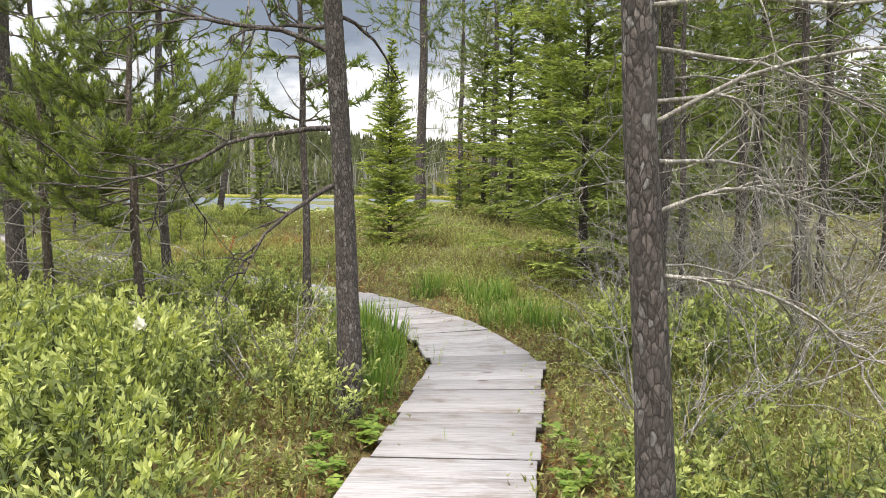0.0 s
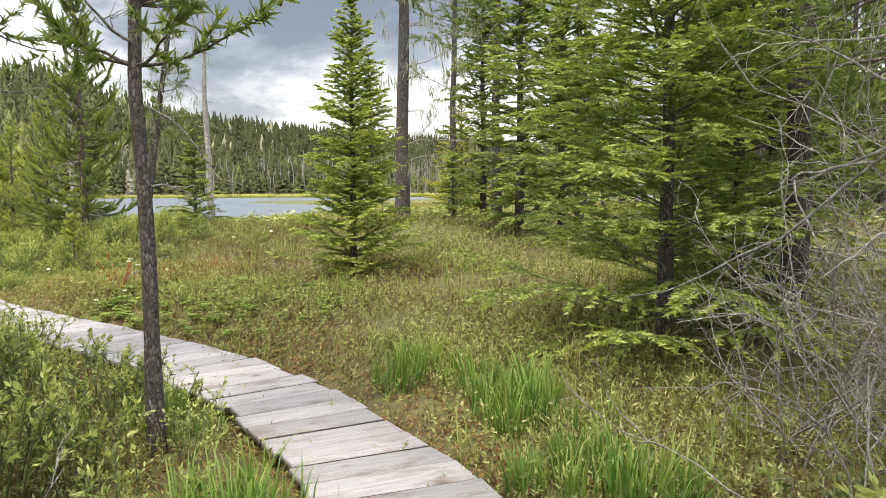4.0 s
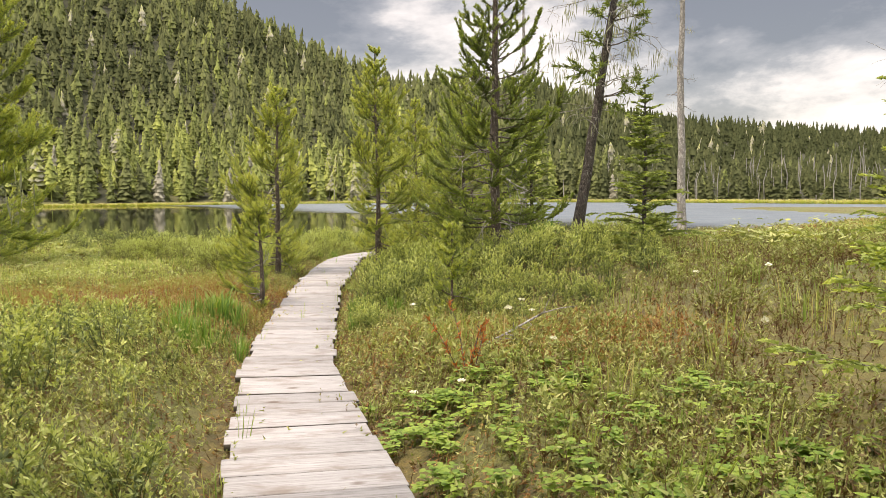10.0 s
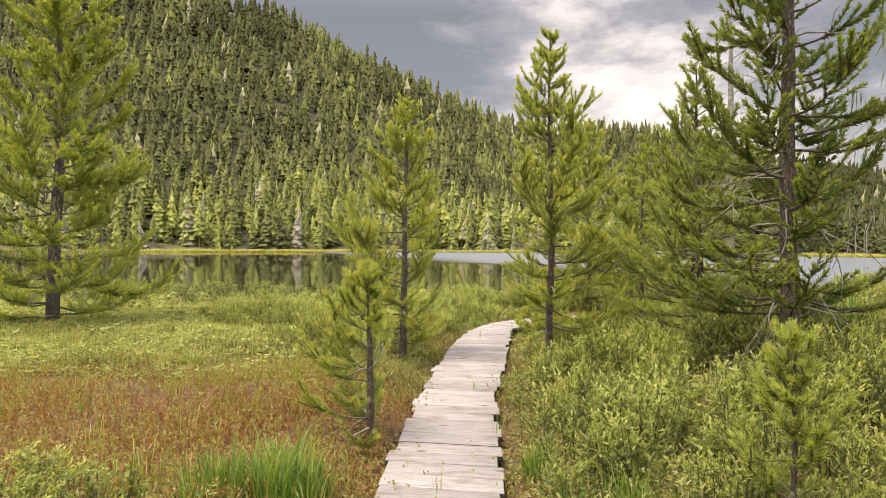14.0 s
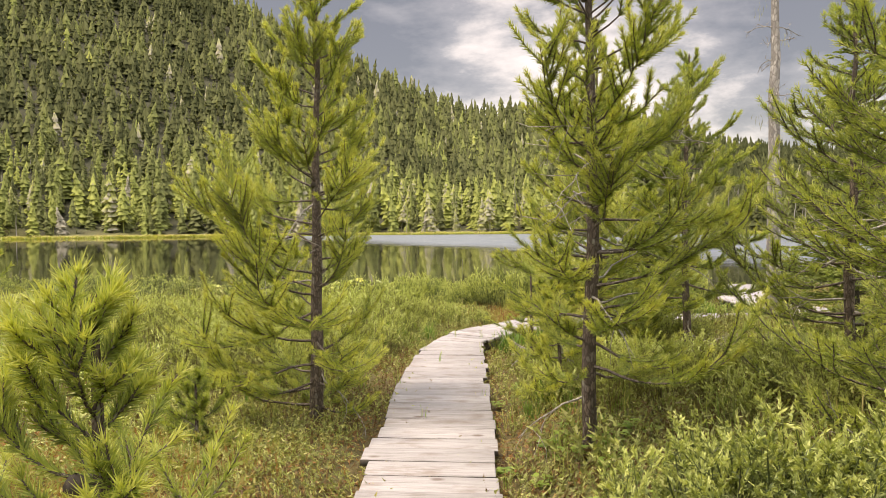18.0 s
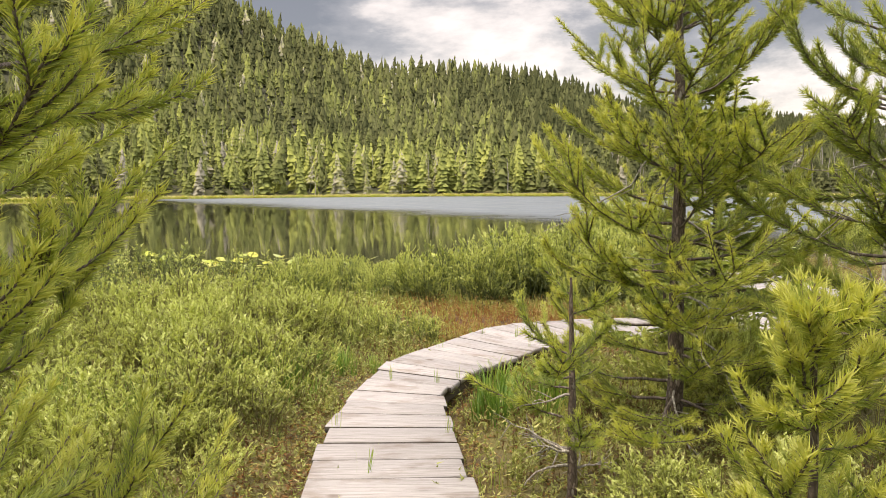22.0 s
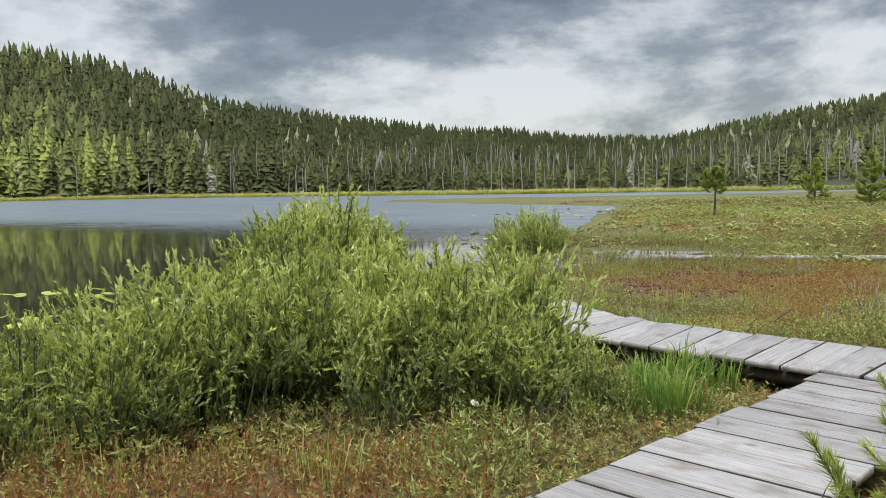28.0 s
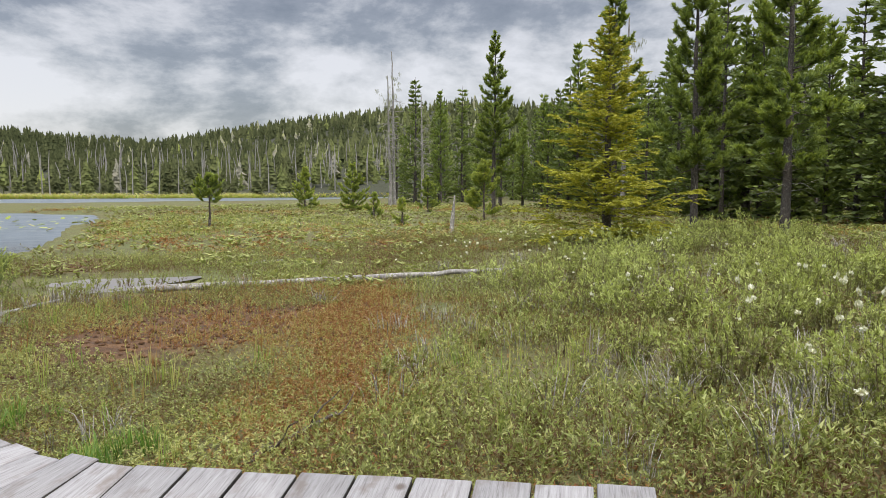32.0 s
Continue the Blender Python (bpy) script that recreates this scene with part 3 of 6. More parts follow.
def peat_at(x, y):
    """Bare peat and reddish litter: by the deck, on the flats east of the crossing, in patches elsewhere."""
    d = deck_sd(x, y)
    edge = np.clip(1 - d / 0.35, 0, 1) * 0.7
    flats = np.clip(1.2 - np.hypot((x + 11.0) / 4.2, (y - 39.4) / 2.6), 0, 1) * 1.6 + np.clip(1.3 - np.abs(x - strip_x(y)) / 0.55, 0, 1) * ((y > 32.8) & (y < 47)) + np.clip(1.2 - np.hypot((x + 9.5) / 3.0, (y - 46.5) / 1.6), 0, 1)
    red = np.clip(1.3 - np.hypot((x + 12) / 3.5, (y - 15.5) / 3.2), 0, 1) + np.clip(1.2 - np.hypot((x + 16.2) / 2.2, (y - 28.4) / 1.7), 0, 1)
    return np.clip(edge + flats + red + 0.35 * np.clip(wobble(x, y, 0.45, 4), 0, 1), 0, 1)


V = np.stack([GX, GY, GZ], -1).reshape(-1, 3)
ground_me = mesh_of("ground", V, quads, M_GROUND, peat_at(V[:, 0], V[:, 1]), True, "peat")
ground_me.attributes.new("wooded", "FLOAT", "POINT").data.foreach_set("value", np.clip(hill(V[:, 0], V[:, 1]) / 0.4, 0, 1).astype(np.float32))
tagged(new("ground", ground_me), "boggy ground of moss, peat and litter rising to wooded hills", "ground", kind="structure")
lake_v = [(x, y, WATER_Z) for x, y in [(-200, -60), (60, -60), (60, 160), (-200, 160)]]
tagged(new("lake_water", mesh_of("lake_water", lake_v, [(0, 1, 2, 3)], M_WATER)), "dark still lake water with wind ripples", "lake", kind="structure")

# ---- boardwalk ----
def along(line, s):
    return np.array([np.interp(s, np.arange(len(line)), [q[i] for q in line]) for i in (0, 1)])


def lay_planks(deck, left, right, pitch, lift):
    """Planks across a deck between its two edges, each a bevelled board of its own."""
    mids = (np.array(left) + np.array(right)) / 2
    seg = np.r_[0, np.cumsum(np.hypot(*np.diff(mids, axis=0).T))]
    n = int(seg[-1] / pitch)
    s_of = lambda a: np.interp(a, seg, np.arange(len(left)))
    for i in range(n):
        a0, a1 = i * seg[-1] / n + 0.006 + rng.uniform(0, 0.008), (i + 1) * seg[-1] / n - 0.007 - rng.uniform(0, 0.008)
        l0, l1, r0, r1 = along(left, s_of(a0)), along(left, s_of(a1)), along(right, s_of(a0)), along(right, s_of(a1))
        ax = unit((r0 + r1 - l0 - l1))
        el, er = rng.normal(0, 0.016), rng.normal(0, 0.016)
        l0, l1, r0, r1 = l0 - ax * el, l1 - ax * el, r0 + ax * er, r1 + ax * er
        mid = (l0 + l1 + r0 + r1) / 4
        th = 0.045
        z = deck_z(*mid) + lift + rng.normal(0, 0.0025)
        ca, sa = ax
        def loc(q):
            d = q - mid
            return np.array([d[0] * ca + d[1] * sa, -d[0] * sa + d[1] * ca])
        quad = [loc(l0), loc(r0), loc(r1), loc(l1)]
        if (quad[1][0] - quad[0][0]) * (quad[2][1] - quad[1][1]) - (quad[1][1] - quad[0][1]) * (quad[2][0] - quad[1][0]) < 0:
            quad = quad[::-1]
        cen = sum(quad) / 4
        ring = []
        for zz, sh in ((-th, 0.0), (-0.007, 0.0), (0.0, 0.007)):
            for q in quad:
                d = q - cen
                q2 = cen + np.sign(d) * np.maximum(np.abs(d) - sh, 0.001)
                ring.append((*q2, zz))
        cup = rng.normal(0, 0.0015, 4)
        ring = [(x, y, zz + (cup[k % 4] if k > 3 else 0)) for k, (x, y, zz) in enumerate(ring)]
        f = [(3, 2, 1, 0), (8, 9, 10, 11)] + [(b + j, b + (j + 1) % 4, b + 4 + (j + 1) % 4, b + 4 + j) for b in (0, 4) for j in range(4)]
        me = mesh_of("plank", np.array(ring), np.array(f), M_PLANK)
        # underside and long sides carry the painted joint shade
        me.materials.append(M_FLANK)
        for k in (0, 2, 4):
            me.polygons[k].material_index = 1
        ob = new("plank", me)
        ob.parent = deck
        ob.matrix_basis = pose(mid[0], mid[1], z, rng.normal(0, 0.35), rng.normal(0, 0.15), math.degrees(math.atan2(sa, ca)))


def lay_beams(deck, left, right, lift):
    for inset in (0.13, 0.87):
        pts = [np.array(l) * (1 - inset) + np.array(r) * inset for l, r in zip(left, right)]
        for p, q in zip(pts, pts[1:]):
            b = Buf()
            p3, q3 = np.array([*p, deck_z(*p) + lift - 0.045 - 0.075]), np.array([*q, deck_z(*q) + lift - 0.045 - 0.075])
            tube(b, [p3, q3], 0.075, 4)
            part("stringer", b.mesh("stringer", M_BEAM), deck)


deck_a = tagged(new("boardwalk"), "narrow weathered grey plank boardwalk winding through the bog", "boardwalk", kind="structure")
deck_b = tagged(new("boardwalk_crossing"), "weathered grey plank boardwalk crossing at the end", "boardwalk", kind="structure")
lay_beams(deck_a, DECK_L, DECK_R, 0.0)
lay_beams(deck_b, CROSS_N, CROSS_F, 0.012)

# ---- plant makers ----


def bent_line(p0, way, length, n=6, up=0.0, wander=0.12, droop=0.0):
    pts, d = [np.array(p0, float)], unit(np.array(way, float))
    for i in range(n):
        d = unit(d + rng.normal(0, wander, 3) + np.array([0, 0, up - droop * (i / n)]))
        pts.append(pts[-1] + d * length / n)
    return np.array(pts)


def trunk_line(h, lean, crook=0.012):
    z = np.linspace(-0.25, h, 14)
    w = np.cumsum(rng.normal(0, crook, (14, 2)), 0) * (h / 4)
    w -= w[1]
    return np.stack([lean[0] * z + w[:, 0], lean[1] * z + w[:, 1], z], 1)


def at_height(line, z):
    return np.array([np.interp(z, line[:, 2], line[:, i]) for i in range(3)])


def pick_along(line, k):
    """Points and ways at k random places along a line."""
    s = rng.uniform(0, len(line) - 1.001, k)
    i = s.astype(int)
    return line[i] + (line[i + 1] - line[i]) * (s - i)[:, None], unit(line[i + 1] - line[i])


def bent_lines(p0, way, length, n, up, wander, droop):
    """Many bent lines at once: an array of lines, n + 1 points each."""
    k = len(p0)
    pts, d = [np.asarray(p0, float)], unit(np.asarray(way, float))
    step = (np.broadcast_to(length, (k,)) / n)[:, None]
    for i in range(n):
        d = unit(d + rng.normal(0, wander, (k, 3)) + np.array([0, 0, up - droop * (i / n)]))
        pts.append(pts[-1] + d * step)
    return np.stack(pts, 1)


def tubes(buf, lines, rad, sides=3, tint=0.5):
    """Many thin tubes of alike radii at once."""
    k, n, _ = lines.shape
    d = unit(np.gradient(lines, axis=1))
    a = unit(np.cross(d, np.where(np.abs(d[..., 2:3]) > 0.8, (1.0, 0.2, 0), (0, 0, 1.0))))
    b = np.cross(d, a)
    th = np.arange(sides) * 2 * np.pi / sides
    v = lines[:, :, None] + np.asarray(rad)[None, :, None, None] * (np.cos(th)[:, None] * a[:, :, None] + np.sin(th)[:, None] * b[:, :, None])
    i, j = np.arange(n - 1)[:, None] * sides, np.arange(sides)[None]
    q = (j + 1) % sides
    f = np.stack([np.stack([i + j, i + q, i + sides + q], -1), np.stack([i + j, i + sides + q, i + sides + j], -1)], 2).reshape(-1, 3)
    buf.add(v.reshape(-1, 3), (f[None] + (np.arange(k) * n * sides)[:, None, None]).reshape(-1, 3), tint)


def sample_lines(lines, counts):
    """Random points on many lines: points, ways, the share of the line run, and the line's index."""
    own = np.repeat(np.arange(len(lines)), counts)
    n = lines.shape[1]
    s = rng.uniform(0, n - 1.001, len(own))
    i = s.astype(int)
    a, b = lines[own, i], lines[own, i + 1]
    return a + (b - a) * (s - i)[:, None], unit(b - a), s / (n - 1), own


def pine_tree(name, x, y, z, h, reach, r0, label, clear=0.12, lean=(0, 0), per_m=340, nlen=0.048, nwid=0.0048, step=0.18, bright=0.0, dead=6, cones=0, sparse=1.0, split=False, group="pines of the bog"):
    """A pine: tapered trunk, whorls of upturned limbs, brushes of needles, dead lower twigs."""
    top = thing(name, x, y, z, label, "tree", group)
    tb, bb, nb = Buf(), Buf(), Buf()
    line = trunk_line(h, lean)
    tube(tb, line, r0 * np.clip(1 - (line[:, 2] / h), 0, 1) ** 0.85 + 0.006, 9, 0.5, 0.05)
    zz = clear * h
    while zz < h * 0.985:
        u = (zz - clear * h) / (h - clear * h)
        prof = (1 - u) ** 0.75 * (0.75 + 0.5 * min(1, u * 4 + 0.3)) * 0.85
        n = rng.integers(3, 6) if u < 0.9 else 3
        a0 = rng.uniform(0, 6.28)
        for k in range(n):
            if rng.random() > sparse:
                continue
            a = a0 + k * 6.283 / n + rng.normal(0, 0.25)
            L = max(0.10, reach * prof * rng.uniform(0.65, 1.25))
            rise = -0.15 + 0.8 * u + rng.normal(0, 0.12)
            if split:
                bb = Buf()
            b = bent_line(at_height(line, zz + rng.normal(0, 0.04)), (math.cos(a), math.sin(a), rise), L, 8, 0.0, 0.10, -0.24)
            if not clear_of_walk(b, x, y, 0.62):
                b = b[0] + (b - b[0]) * 0.55
                L *= 0.55
                if not clear_of_walk(b, x, y, 0.55):
                    continue
            tube(bb, b, np.linspace(0.014, 0.004, 9) * (0.4 + r0 * 9) * (0.5 + 0.5 * (1 - u)), 4)
            k2 = int(3 + L * 12)
            p, w = pick_along(b[2:], k2)
            sd = unit(np.cross(w, (0, 0, 1.0))) * rng.choice((-1, 1), k2)[:, None]
            tw = bent_lines(p, w * 0.8 + sd * rng.uniform(0.35, 0.9, (k2, 1)) + (0, 0, 0.1), 0.05 + L * rng.uniform(0.16, 0.36, k2), 4, 0.06, 0.08, -0.16)
            tubes(bb, tw, np.linspace(0.006, 0.003, 5))
            if split:
                part("limb", bb.mesh("limb", M_TWIG, True), top)
            tw = np.concatenate([tw, b[None, [3, 4, 5, 6, 8] if L > 0.3 else [0, 2, 4, 6, 8]]])
            ln = np.linalg.norm(np.diff(tw, axis=1), axis=2).sum(1)
            p, w, out, own = sample_lines(tw, (1.9 * per_m * (ln + 0.03)).astype(int))
            m = len(p)
            q = rng.normal(size=(m, 3))
            q -= w * (q * w).sum(1, keepdims=True)
            # needles darker near the limb to paint shade inside the crown, tips paler
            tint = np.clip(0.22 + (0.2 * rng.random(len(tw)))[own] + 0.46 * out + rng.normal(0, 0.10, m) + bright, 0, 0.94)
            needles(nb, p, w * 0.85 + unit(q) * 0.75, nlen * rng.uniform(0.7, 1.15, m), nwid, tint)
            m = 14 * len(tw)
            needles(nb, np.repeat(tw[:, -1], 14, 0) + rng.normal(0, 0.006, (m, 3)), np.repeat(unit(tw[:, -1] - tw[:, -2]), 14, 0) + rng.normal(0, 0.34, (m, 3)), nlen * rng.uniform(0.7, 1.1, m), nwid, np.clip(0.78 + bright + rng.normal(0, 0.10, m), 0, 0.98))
        zz += step * rng.uniform(0.7, 1.25) * (1 - 0.35 * u)
    db = Buf()
    for k in range(dead):
        a = rng.uniform(0, 6.28)
        b = bent_line(at_height(line, h * rng.uniform(0.06, 0.5)), (math.cos(a), math.sin(a), rng.uniform(-0.5, 0.2)), reach * rng.uniform(0.4, 0.9), 6, -0.03, 0.22)
        if not clear_of_walk(b, x, y):
            continue
        tube(db, b, np.linspace(0.009, 0.002, 7), 4)
        for q in range(4):
            p, w = pick_along(b[2:], 1)
            tube(db, bent_line(p[0], w[0] + rng.normal(0, 0.7, 3), reach * 0.25, 3, 0, 0.25), np.linspace(0.004, 0.0015, 4), 3)
    part("trunk", tb.mesh("pine_trunk", M_BARKP if r0 < 0.075 else M_BARK, True), top)
    if not split:
        part("limbwork", bb.mesh("pine_limbs", M_TWIG, True), top, kind="stuff")
    if db.n:
        part("dead_twigwork", db.mesh("pine_dead_twigs", M_DEADTWIG, True), top, "bare grey dead twigs", "stuff")
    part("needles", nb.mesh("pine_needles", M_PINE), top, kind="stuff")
    for k in range(cones):
        cb2 = Buf()
        p = at_height(line, h * rng.uniform(0.45, 0.85)) + rng.normal(0, 0.03, 3)
        tube(cb2, p + np.outer(np.linspace(0, 1, 5), (0.01, 0.0, 0.05)), [0.008, 0.02, 0.024, 0.018, 0.004], 7, 0.5, 0.12)
        part("cone", cb2.mesh("pine_cone", M_BEAM), top)
    return top


def hemlock_tree(name, x, y, z, h, reach, r0, label, clear=0.04, per_m=88, mat=None, step=0.17, droop=0.16, nlen=0.042, nwid=0.024, shape=0.85, density=13, bright=0.0, lean=(0, 0), group="young conifers"):
    """A hemlock or spruce: limbs in flat sprays that droop at their ends."""
    top = thing(name, x, y, z, label, "tree", group)
    tb, bb, nb = Buf(), Buf(), Buf()
    line = trunk_line(h, lean, 0.006)
    tube(tb, line, r0 * np.clip(1 - (line[:, 2] / h), 0, 1) ** 0.9 + 0.005, 8, 0.5, 0.05)
    zz = max(clear * h, 0.06)
    while zz < h * 0.98:
        u = (zz - clear * h) / (h - clear * h)
        n = rng.integers(6, 9) if u < 0.8 else 5
        a0 = rng.uniform(0, 6.28)
        for k in range(n):
            a = a0 + k * 6.283 / n + rng.normal(0, 0.3)
            L = max(0.07, reach * (1 - u) ** shape * rng.uniform(0.55, 1.12))
            b = bent_line(at_height(line, zz + rng.normal(0, 0.05)), (math.cos(a), math.sin(a), 0.18 + 0.55 * u), L, 7, 0.02, 0.06, droop)
            if not clear_of_walk(b, x, y):
                continue
            tube(bb, b[[0, 2, 4, 7]], np.linspace(0.011, 0.002, 4) * (0.5 + r0 * 6), 3)
            flat = unit(np.cross(b[-1] - b[0], (0, 0, 1.0)))
            k2 = int(3 + L * density)
            sp = rng.uniform(0.15, 0.97, k2)
            i = np.minimum((sp * 7).astype(int), 6)
            p, w = b[i] + (b[i + 1] - b[i]) * (sp * 7 - i)[:, None], unit(b[i + 1] - b[i])
            ln = L * 0.42 * (1.12 - sp) ** 0.7 * rng.uniform(0.6, 1.2, k2) + 0.03
            tw = bent_lines(p, w * 0.75 + flat * (rng.choice((-1, 1), k2) * rng.uniform(0.5, 0.9, k2))[:, None], ln, 3, -0.05, 0.08, 0.1)
            base_t = 0.40 + 0.22 * rng.random() + bright
            tw, ln = np.concatenate([tw, b[None, [0, 2, 4, 7]]]), np.r_[ln, L * 0.6]
            p, w, out, own = sample_lines(tw, (per_m * ln).astype(int) + 5)
            m = len(p)
            s2 = unit(np.cross(w, (0, 0, 1.0))) * rng.choice((-1, 1), m)[:, None]
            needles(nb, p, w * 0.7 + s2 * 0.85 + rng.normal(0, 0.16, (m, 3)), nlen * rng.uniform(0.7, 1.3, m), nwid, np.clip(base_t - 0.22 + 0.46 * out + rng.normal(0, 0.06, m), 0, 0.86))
        zz += step * rng.uniform(0.7, 1.2) * (1 - 0.4 * u)
    part("trunk", tb.mesh("conifer_trunk", M_BARK, True), top)
    part("limbwork", bb.mesh("conifer_limbs", M_TWIG, True), top, kind="stuff")
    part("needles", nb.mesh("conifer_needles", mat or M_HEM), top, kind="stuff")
    return top


def dead_limbs(parent, line, zs, reach, mat, sub=7, fork=3, aim=None, r=0.011, droop=0.05, name="dead_branch"):
    """Bare forked limbs, one mesh each."""
    for zz in zs:
        b2 = Buf()
        a = rng.uniform(0, 6.28) if aim is None else aim + rng.normal(0, 0.45)
        L = reach * rng.uniform(0.6, 1.15)
        b = bent_line(at_height(line, zz), (math.cos(a), math.sin(a), rng.uniform(-0.2, 0.25)), L, 9, 0, 0.15, droop)
        if not clear_of_walk(b, parent.location.x, parent.location.y, 0.42):
            continue
        tube(b2, b, np.linspace(r, r * 0.2, 10), 5)
        for q in range(sub):
            p, w = pick_along(b[1:], 1)
            s = bent_line(p[0], w[0] + rng.normal(0, 0.6, 3), L * rng.uniform(0.2, 0.5), 6, 0, 0.22, droop)
            tube(b2, s, np.linspace(r * 0.45, r * 0.12, 7), 3)
            for g in range(fork):
                p, w = pick_along(s[1:], 1)
                tube(b2, bent_line(p[0], w[0] + rng.normal(0, 0.7, 3), L * rng.uniform(0.08, 0.22), 4, 0, 0.25, droop), np.linspace(r * 0.25, r * 0.1, 5), 3)
        part(name, b2.mesh(name, mat, True), parent)


def lichen_on(parent, line, lo, hi, reach, n, mat=None, size=0.34):
    """Grey beard lichen hanging in tatters round a trunk."""
    nb = Buf()
    for k in range(n):
        a, rr = rng.uniform(0, 6.28), reach * rng.uniform(0.1, 1) ** 0.7
        p = at_height(line, rng.uniform(lo, hi)) + np.array([math.cos(a) * rr, math.sin(a) * rr, 0])
        m = rng.integers(6, 16)
        blades(nb, p + rng.normal(0, 0.05, (m, 3)), np.array([0, 0, -1.0]) + rng.normal(0, 0.18, (m, 3)), size * rng.uniform(0.25, 1.0, m), size * 0.055, np.clip(rng.normal(0.5, 0.25, m), 0, 1))
    part("lichen", nb.mesh("lichen", mat or M_LICHEN), parent, "pale hanging beard lichen", "stuff")


def old_trunk(name, x, y, z, h, r0, label, lean=(0, 0), limbs=8, reach=0.9, lichen=0, mat=None, limb_mat=None, needle_top=True, low=0.18, aim=None, beard=0.15, per_m=40, crown=1.0, stout=0.011):
    """A tall forest trunk with dead lower limbs and, where it is alive, a thin crown above."""
    top = thing(name, x, y, z, label, "tree", "forest trees")
    tb = Buf()
    line = trunk_line(h, lean, 0.008)
    rad = r0 * np.clip(1 - line[:, 2] / (h * 1.15), 0.05, 1) ** 0.7
    rad[:2] *= (1.35, 1.15)
    tube(tb, line, rad, 14, 0.5, 0.04)
    part("trunk", tb.mesh("old_trunk", mat or M_BARK, True), top)
    if limbs:
        dead_limbs(top, line, rng.uniform(low * h, 0.7 * h, limbs), reach, limb_mat or M_DEADTWIG, 5, 2, aim, stout)
    if lichen:
        lichen_on(top, line, low * h, 0.9 * h, reach, lichen, size=beard)
    if needle_top:
        nb, bb = Buf(), Buf()
        for zz in np.arange(0.38 * h, h, 0.36):
            u = (zz / h - 0.38) / 0.62
            for k in range(4):
                a = rng.uniform(0, 6.28)
                L = reach * 1.25 * (1 - u * 0.75) * rng.uniform(0.5, 1.1) * crown
                b = bent_line(at_height(line, zz), (math.cos(a), math.sin(a), 0.15), L, 6, 0.04, 0.14)
                tube(bb, b, np.linspace(0.014, 0.003, 7), 3)
                for q in range(5):
                    p, w = pick_along(b[2:], 1)
                    tw = bent_line(p[0], w[0] + rng.normal(0, 0.5, 3), L * 0.35, 3, 0.06, 0.1)
                    m = int(per_m * L * 0.5) + 8
                    pp, ww = pick_along(tw, m)
                    needles(nb, pp, ww * 0.7 + rng.normal(0, 0.6, (m, 3)), 0.10, 0.026, np.clip(rng.normal(0.3, 0.12, m), 0, 0.8))
        part("limbwork", bb.mesh("crown_limbs", M_TWIG, True), top, kind="stuff")
        part("needles", nb.mesh("crown_needles", M_PINE), top, kind="stuff")
    return top, line


# prototypes of small plants: one unit high, about one unit wide
def shrub_proto(stems=9, shoots=6, wide=0.5, leaf=0.066, lw=0.024, tuft=9, inner=9, grow=blades):
    """A leafy shrub: bare dark stems below, a rounded head of short leafy shoots above."""
    b = Buf()
    for k in range(stems):
        a, r = rng.uniform(0, 6.28), wide * rng.uniform(0.02, 1) ** 0.55
        h = (1.0 - 0.5 * (r / wide) ** 2) * rng.uniform(0.78, 1.05)
        foot = np.array([math.cos(a) * r * 0.3, math.sin(a) * r * 0.3, -0.06])
        tip = np.array([math.cos(a) * r, math.sin(a) * r, h])
        line = foot + (tip - foot) * np.linspace(0, 1, 4)[:, None] + rng.normal(0, 0.025, (4, 3))
        tube(b, line, np.linspace(0.010, 0.004, 4), 3, 0.03)
        own = rng.normal(0, 0.11)
        for j in range(shoots):
            s = rng.uniform(0.45, 1.0) if j else 1.0
            p = foot + (tip - foot) * s + rng.normal(0, 0.055, 3) * (1, 1, 0.5) * min(j, 1)
            out = np.array([math.cos(a), math.sin(a), 0]) * 0.35 * r / wide
            way = unit(out + rng.normal(0, 0.42, 3) + (0, 0, 0.85))
            ln = rng.uniform(0.09, 0.19)
            needles(b, p[None], way[None], ln, 0.012, 0.08)
            q = np.sort(rng.uniform(0.1, 1.0, tuft))
            spread = unit(rng.normal(size=(tuft, 3)))
            # leaf tint drops low and inside, painting the bush's inner shade; shoot tips paler
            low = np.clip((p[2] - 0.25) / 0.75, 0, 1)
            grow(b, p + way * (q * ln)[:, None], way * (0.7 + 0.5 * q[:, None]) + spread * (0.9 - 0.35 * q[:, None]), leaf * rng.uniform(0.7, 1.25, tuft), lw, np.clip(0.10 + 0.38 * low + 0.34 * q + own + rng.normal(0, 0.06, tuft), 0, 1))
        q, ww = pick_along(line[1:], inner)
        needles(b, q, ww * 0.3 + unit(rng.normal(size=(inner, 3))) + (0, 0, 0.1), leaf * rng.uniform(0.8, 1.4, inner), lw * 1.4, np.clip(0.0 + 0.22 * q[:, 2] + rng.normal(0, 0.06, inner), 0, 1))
    return b.arrays()


